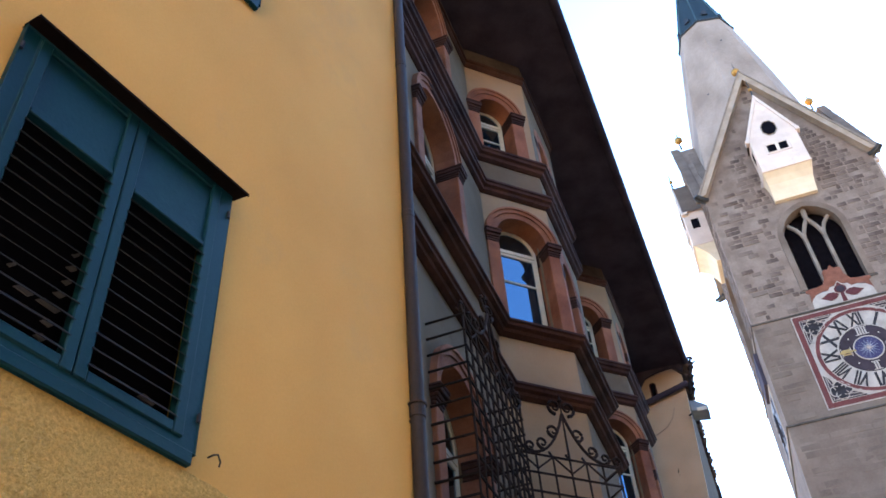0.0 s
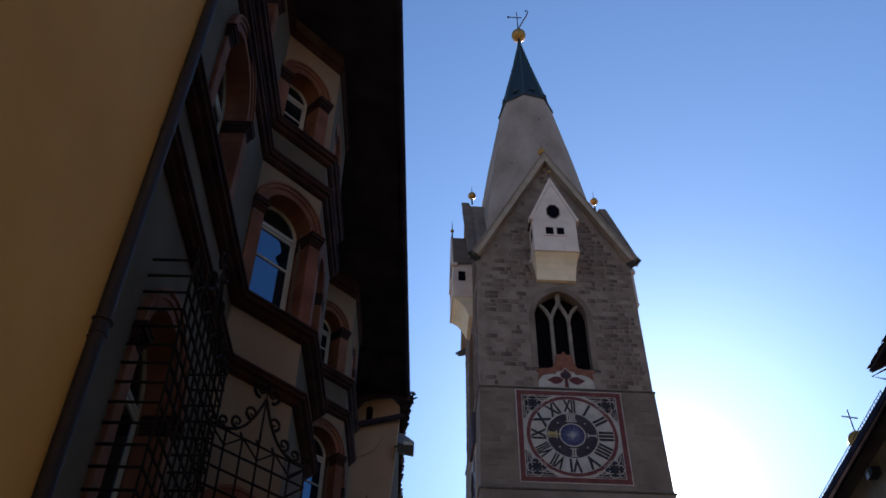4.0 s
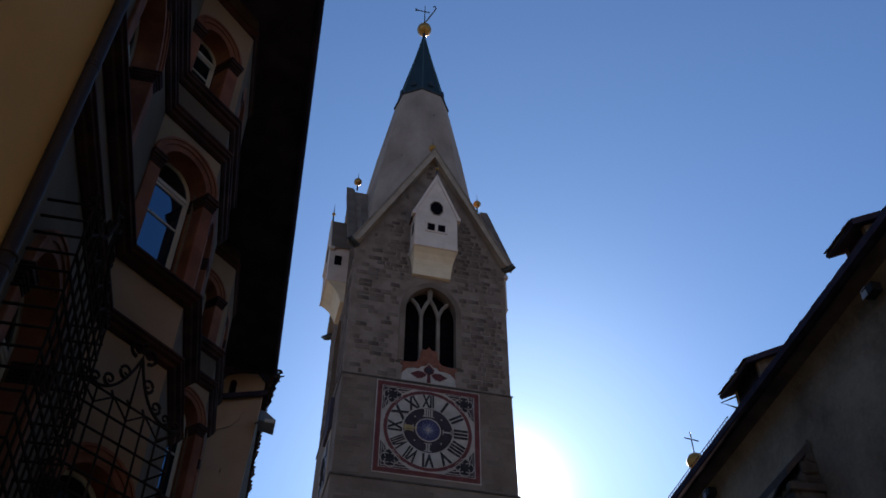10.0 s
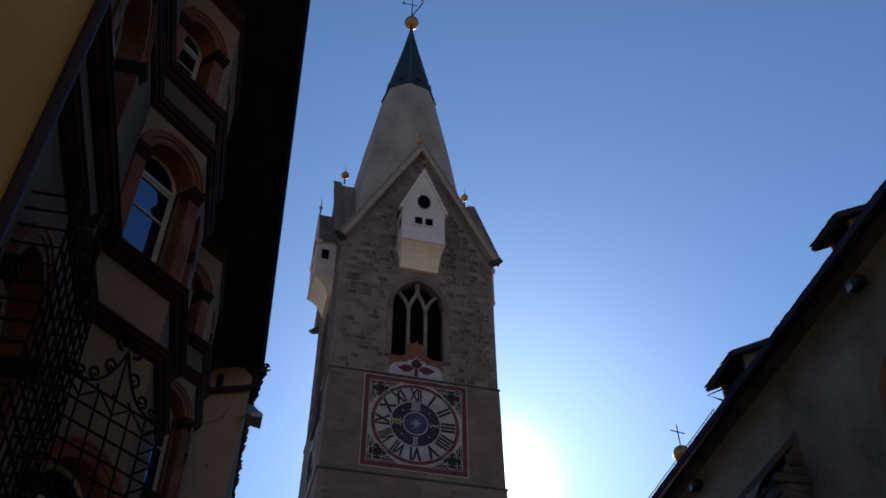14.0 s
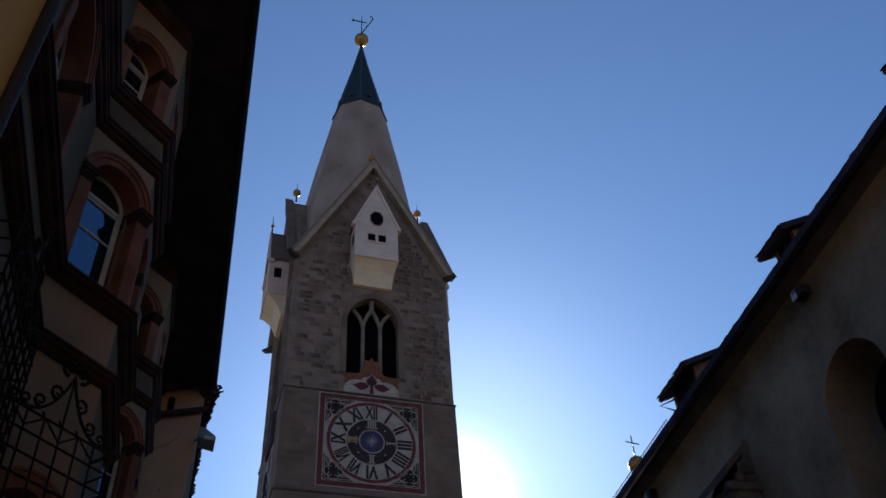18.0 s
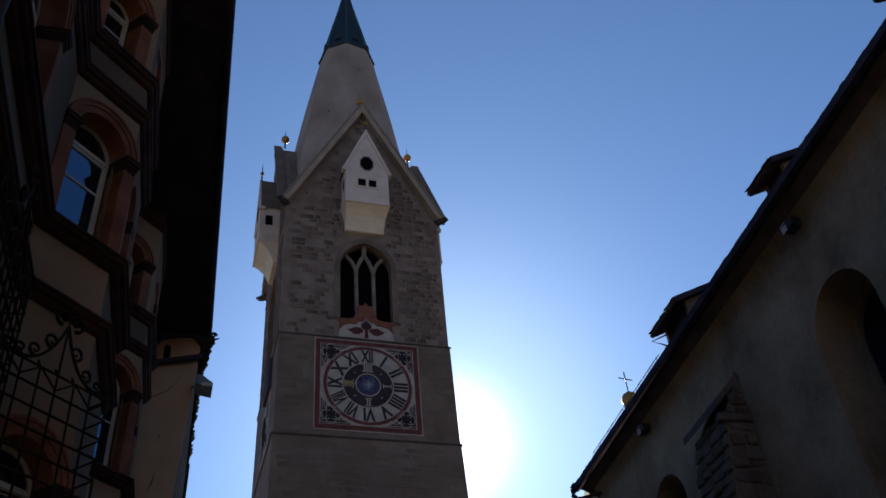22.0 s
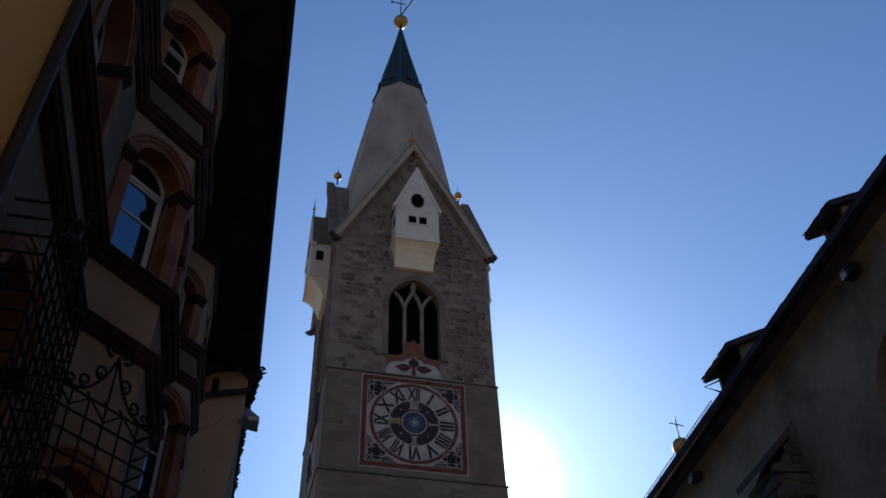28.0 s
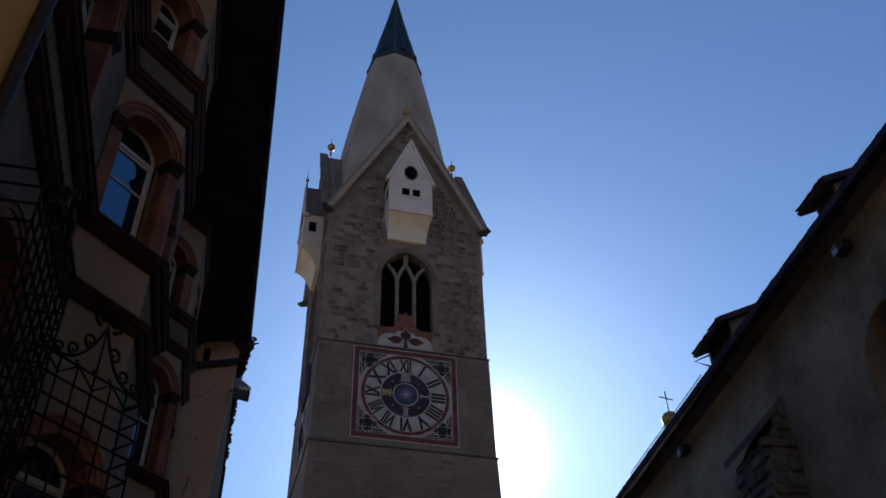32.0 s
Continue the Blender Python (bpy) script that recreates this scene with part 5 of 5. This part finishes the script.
part("soffit", Form().sheet([(0, C0, EV - 0.02), (OV + 0.3, C0, EV + 0.05), (OV + 0.3, C1 - 0.2, EV + 0.05), (0, C1, EV - 0.02)], (0, 0, 0.06)), OLD_TIMBER, church)
cove = [(OV - 0.42 * (1 - math.cos(t)), EV - 0.50 + 0.46 * math.sin(t)) for t in [math.pi / 2 * k / 12 for k in range(13)]]
# upper half is coloured darker, as the eaves' shadow on the cove
for name, arc, mat in (("lower_cove", cove[:8], CHURCH_RENDER), ("upper_cove", cove[7:], SHADE_PLASTER)):
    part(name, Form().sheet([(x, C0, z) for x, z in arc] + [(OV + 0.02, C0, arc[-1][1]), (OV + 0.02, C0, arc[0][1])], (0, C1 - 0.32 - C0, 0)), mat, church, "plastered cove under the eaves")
part("gutter", Form().tube([(-0.015, C0, EV + 0.0), (-0.015, C1, EV + 0.0)], 0.065, 10), OLD_TIMBER, church, smooth=True)
RP = math.tan(radians(43))
RX, RY = 5.9, 19.0
ridge = EV + 0.1 + RX * RP
part("roof", Form().add([(-0.05, C0, EV + 0.08), (-0.05, C1, EV + 0.08), (RX, RY, EV + 0.08), (2 * RX + 0.05, C1, EV + 0.08), (2 * RX + 0.05, C0, EV + 0.08), (RX, C0, ridge), (RX, 18.6, ridge)],
                        [(0, 1, 6, 5), (1, 2, 6), (2, 3, 6), (3, 4, 5, 6), (0, 5, 4), (0, 4, 3, 2, 1)]), ROOF_TILE, church)
spout = Form().tube([(-0.05, C1 - 0.08, EV), (-0.13, C1 + 0.05, EV - 0.02), (-0.12, C1 + 0.10, EV - 0.13), (-0.02, C1 + 0.06, EV - 0.24), (0.12, C1 - 0.06, EV - 0.27), (0.30, C1 - 0.26, EV - 0.27), (0.56, C1 - 0.56, EV - 0.32)], [0.075, 0.085, 0.075, 0.06, 0.055, 0.055, 0.055], 8)
part("gutter_end", Form().box(-0.17, -0.01, C1 - 0.13, C1 + 0.06, EV - 0.05, EV + 0.15).box(-0.19, 0.0, C1 - 0.02, C1 + 0.08, EV + 0.05, EV + 0.11), OLD_TIMBER, church, "dark gutter end block", bevel=0.02)
part("downpipe", spout, OLD_TIMBER, church, "dark gutter outlet and downpipe", smooth=True)
tile = None
for k in range(230):
    y = C1 - 0.1 - k * 0.125
    if tile is None:
        tile = part("tile", Form().sheet([(-0.03, -0.058, 0.0), (-0.03, 0.058, 0.0), (0.12, 0.058, 0.12), (0.12, -0.058, 0.12)], (-0.012, 0, 0.025)), ROOF_TILE, church)
        tile.matrix_basis = pose(-0.055, y, EV + 0.10)
    else:
        piece("tile", tile.data, church, pose(-0.055 + random.uniform(-0.012, 0.012), y, EV + 0.10 + random.uniform(-0.012, 0.012), 0, random.uniform(-4, 4), random.uniform(-3, 3)))


def dormer(a0, a1, z, prop):
    d = thing("dormer", CM, "small shed-roofed dormer on the church roof", "dormer", "church dormers")
    x0 = -0.02
    z -= 0.06
    part("dormer_roof", Form().sheet([(x0, a0 - 0.05, z), (x0, a1 + 0.05, z), (x0 + 2.6, a1 + 0.05, z + 1.25), (x0 + 2.6, a0 - 0.05, z + 1.25)], (0, 0, 0.07)), ROOF_TILE, d)
    part("verge", Form().sheet([(x0, a0 - 0.07, z - 0.05), (x0 + 2.6, a0 - 0.07, z + 1.2), (x0 + 2.6, a0 - 0.07, z + 1.33), (x0, a0 - 0.07, z + 0.09)], (0, 0.03, 0)), OLD_TIMBER, d)
    for y in (a0 + 0.08, a1 - 0.16):
        part("cheek", Form().sheet([(x0 + 0.32, y, z + 0.13), (x0 + 2.5, y, z + 1.2), (x0 + 0.32, y, EV)], (0, 0.08, 0)), CHURCH_RENDER, d, "grey rendered cheek")
    # dark sheet added under the roof, its colour standing for the underside's shade
    part("soffit", Form().sheet([(x0 + 0.02, a0 - 0.03, z - 0.004), (x0 + 0.02, a1 + 0.03, z - 0.004), (x0 + 2.6, a1 + 0.03, z + 1.236), (x0 + 2.6, a0 - 0.03, z + 1.236)], (0, 0, -0.03)), OLD_TIMBER, d)
    edge = None
    for k in range(round((a1 - a0 + 0.1) / 0.13)):
        q = pose(x0 + random.uniform(-0.012, 0.0), a0 + 0.02 + k * 0.13, z + 0.03 + random.uniform(-0.012, 0.012), 0, -25.7, random.uniform(-3, 3))
        if edge is None:
            edge = part("tile", Form().box(-0.015, 0.2, -0.058, 0.058, 0.04, 0.058), ROOF_TILE, d)
            edge.matrix_basis = q
        else:
            piece("tile", edge.data, d, q)
    part("front", Form().box(x0 + 0.34, x0 + 0.42, a0 + 0.1, a1 - 0.1, EV, z + 0.15), OLD_TIMBER, d)
    if prop:
        part("open_flap", Form().tube([(x0 + 0.34, a1 - 0.12, z - 0.0), (x0 + 0.02, a1 + 0.07, z - 0.09), (x0 + 0.34, a1 + 0.02, z - 0.22)], 0.022, 6), BLACK_METAL, d)


dormer(2.72, 3.55, 12.62, False)
dormer(7.15, 8.50, 12.80, True)
dormer(-2.1, -0.76, 12.58, False)
guard = thing("snow_guard", CM, "thin metal snow guard along the church eaves", "snow guard")
for h in (0.20, 0.28):
    part("rail", Form().tube([(-0.03, 8.4, EV + h), (-0.03, C1 - 1.6, EV + h)], 0.009, 5), BLACK_METAL, guard)
for k in range(36):
    part("post", Form().tube([(-0.03, 8.4 + k * 0.133, EV + 0.1), (-0.03, 8.4 + k * 0.133, EV + 0.30)], 0.008, 5), BLACK_METAL, guard)
for a in (3.35, 10.75):
    br = thing("eaves_light", CM @ pose(OV, a, EV - 0.34), "small pale-faced floodlight under the church eaves", "floodlight", "church floodlights")
    part("housing", Form().box(-0.26, -0.05, -0.24, 0.06, -0.10, 0.09), BLACK_METAL, br, bevel=0.015)
    part("lens", Form().sheet([(-0.28, -0.08, -0.10), (-0.28, 0.07, -0.10), (-0.25, 0.09, 0.11), (-0.25, -0.06, 0.11)], (0.02, 0, 0)), LAMP_LENS, br, "pale lamp face")
    part("arm", Form().tube([(-0.08, 0, 0.0), (0.02, 0, 0.04)], 0.02, 6), BLACK_METAL, br)

fin = thing("roof_finial", pose(15.37, 25.75, -0.26), "gilded ball with iron cross on the choir ridge", "finial")
part("stem", Form().tube([(0, 0, 16.9), (0, 0, 17.7)], [0.12, 0.06], 8), BLACK_METAL, fin)
part("ball", Form().ball((0, 0, 17.86), 0.32, 18), GOLD, fin, "gilded ball", smooth=True)
part("cross_post", Form().tube([(0, 0, 18.05), (0, 0, 19.05)], 0.025, 6), BLACK_METAL, fin)
part("cross_arm", Form().tube([(-0.27, 0, 18.78), (0.27, 0, 18.72)], 0.022, 6), BLACK_METAL, fin)

# ---- lower building beyond the church ----
annex = thing("annex", pose(0, 24.8, 0), "low stone building with a steep tiled gable roof", "building")
part("wall", Form().sheet([(9.4, 0, 0), (17.8, 0, 0), (17.8, 0, 9.0), (13.6, 0, 14.94), (9.4, 0, 8.98)], (0, 0.6, 0)), WARM_STONE, annex)
for s in (-1, 1):
    part("roof", Form().sheet([(13.6, 0.6, 13.6), (13.6 + s * 4.2, 0.6, 7.6), (13.6 + s * 4.2, 0.6, 7.4), (13.6, 0.6, 13.4)], (0, 8.0, 0)), ROOF_TILE, annex)
    # paler than the roof tiles: sunlight is put into this slope's colour
    part("roof_verge", Form().sheet([(13.75, -0.05, 15.10), (13.75 + s * 4.25, -0.05, 9.08), (13.75 + s * 4.25, -0.05, 8.98), (13.75, -0.05, 15.0)], (0, 1.3, 0)), WARM_STONE, annex, "sunlit weathered tile slope")
for k in range(9):
    z = 10.6 + k * 0.3
    x = 9.4 + (z - 8.7) / 1.42 + 0.05
    for j in range(4):
        x1 = x + random.uniform(0.3, 0.6)
        part("stone", Form().box(x, x1 - 0.03, -0.03, 0.02, z, z + 0.27), WARM_STONE, annex)
        x = x1
bush = thing("roof_plant", pose(11.32, 24.7, 11.72), "small leafy plant growing on the roof edge", "plant")
lf, st = Form(), Form()
for k in range(14):
    a, r = random.uniform(0, math.tau), random.uniform(0.15, 0.42)
    tip = Vector((r * math.cos(a) - 0.1, r * math.sin(a), random.uniform(0.05, 0.45)))
    st.tube([(0, 0, -0.15), tip * 0.5, tip], 0.008, 4)
    for j in range(14):
        c = tip * random.uniform(0.5, 1.05)
        u = Vector((random.uniform(-1, 1), random.uniform(-1, 1), random.uniform(-1, 1))).normalized() * 0.075
        v = u.orthogonal() * 0.7
        lf.add([c - u, c + v, c + u, c - v], [(0, 1, 2, 3)])
part("stems", st, OLD_TIMBER, bush)
part("leaves", lf, LEAF, bush)

# ---- unseen plain walls added behind, closing the street and bouncing warm light ----
bounce_wall = thing("bounce_wall", pose(0, -27, 0), "unseen cream house front added to bounce warm light", "house")
part("wall", Form().box(-24, 9, -0.5, 0, 0, 15), CREAM_WALL, bounce_wall)
part("roof", Form().sheet([(-24.5, 0.5, 15), (9.5, 0.5, 15), (9.5, -6, 19.5), (-24.5, -6, 19.5)], (0, 0, 0.15)), ROOF_TILE, bounce_wall)

# ---- tower masonry, last ----
def in_hole(y, z, w, h):
    if z > 37.0 - h and abs(y) + w > (45.5 - z - h) * HALF / 9.4 - 0.1:
        return True
    if abs(y) < 1.62 + w and 27.9 - h < z < 34.85 and (z < 33 or abs(y) < 1.68 * math.sqrt(max(0, 1 - ((z - 33) / 2.0) ** 2)) + w):
        return True
    return abs(y) < 1.2 + w and 34.9 - h < z < 43.2


def masonry(m, z0, z1, left, right, share, skip, tall=0.275, wide=1.0, cover=0.985, rest_of=RUBBLE, proud=0.022, patchy=0.0):
    """Courses of separate stones, a little proud of the wall."""
    shapes = []
    for k in range(14):
        w, h = (0.15 + 0.03 * k) * wide, tall * random.uniform(0.40, 0.47)
        j = [random.uniform(-0.025, 0.025) for _ in range(8)]
        fm = Form().add([(-0.02, -w, -h + j[5]), (-0.02, w, -h), (-0.02, w + j[6], h), (-0.02, -w, h + j[7]), (proud, -w + 0.02, -h + 0.02 + j[0]), (proud + j[1] * 0.4, w - 0.02, -h + 0.02), (proud, w - 0.02 + j[2], h - 0.02), (proud + j[3] * 0.4, -w + 0.02, h - 0.02 + j[4])],
                        [(4, 5, 6, 7), (3, 2, 1, 0), (0, 4, 7, 3), (1, 2, 6, 5), (0, 1, 5, 4), (3, 7, 6, 2)])
        tmp = part("stone", fm, TOWER_STONE)
        shapes.append((w, tmp.data))
        bpy.data.objects.remove(tmp)
    cells, z = [], z0
    while z < z1:
        y = left + random.uniform(0.0, 0.3)
        while y < right:
            w, me = random.choice(shapes)
            if y + 2 * w > right:
                break
            if not skip(y + w, z, w + 0.05, 0.13) and random.random() < cover - patchy * max(0.0, 1.5 * noise.noise((y * 0.35, z * 0.3, 3.7)) + 0.16 * (left + 4.6 - y)):
                cells.append((y + w, z, me))
            y += 2 * w + random.uniform(0.02, 0.07)
        z += tall
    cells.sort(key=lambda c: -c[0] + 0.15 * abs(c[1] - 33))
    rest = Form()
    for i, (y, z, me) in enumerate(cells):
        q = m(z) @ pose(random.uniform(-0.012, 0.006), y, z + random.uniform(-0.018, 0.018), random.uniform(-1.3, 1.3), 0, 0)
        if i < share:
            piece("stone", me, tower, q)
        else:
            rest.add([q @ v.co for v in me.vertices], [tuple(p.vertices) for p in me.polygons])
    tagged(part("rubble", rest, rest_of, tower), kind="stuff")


def on_clock(y, z, w, h):
    return abs(y) < 2.72 + w and 22.4 < z


def battered(z):
    return face("front", 5.05 - 0.48 * z / 22.2 if z < 22.2 else 4.535 - 0.065 * (z - 22.2) / 5.7)


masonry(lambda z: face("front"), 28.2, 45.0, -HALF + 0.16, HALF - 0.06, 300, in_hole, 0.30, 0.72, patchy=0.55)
masonry(lambda z: face("left"), 28.2, 45.0, -HALF + 0.08, HALF - 0.35, 0, in_hole, 0.30, 0.72, patchy=0.45)
masonry(battered, 22.55, 27.6, -4.45, 4.45, 0, on_clock, 0.33, 1.3, 0.8, BLOCK, 0.012)
masonry(battered, 12.0, 21.9, -4.55, 4.55, 0, lambda y, z, w, h: False, 0.36, 1.4, 0.82, BLOCK, 0.012)
# putlog holes in the spire
for deg, z in ((-112, 47.2), (-160, 50.2), (-67, 52.5)):
    r = (4.14 - (z - 42.5) * 0.152 if z < 50 else 3.0 - (z - 50) * 0.175) * math.cos(math.pi / 8)
    part("putlog_hole", Form().box(r - 0.06, r + 0.015, -0.055, 0.055, z - 0.06, z + 0.06), BLACK_METAL, tower, m=pose(0, 0, 0, 0, 0, round((deg - 22.5) / 45) * 45 + 22.5 - 11))
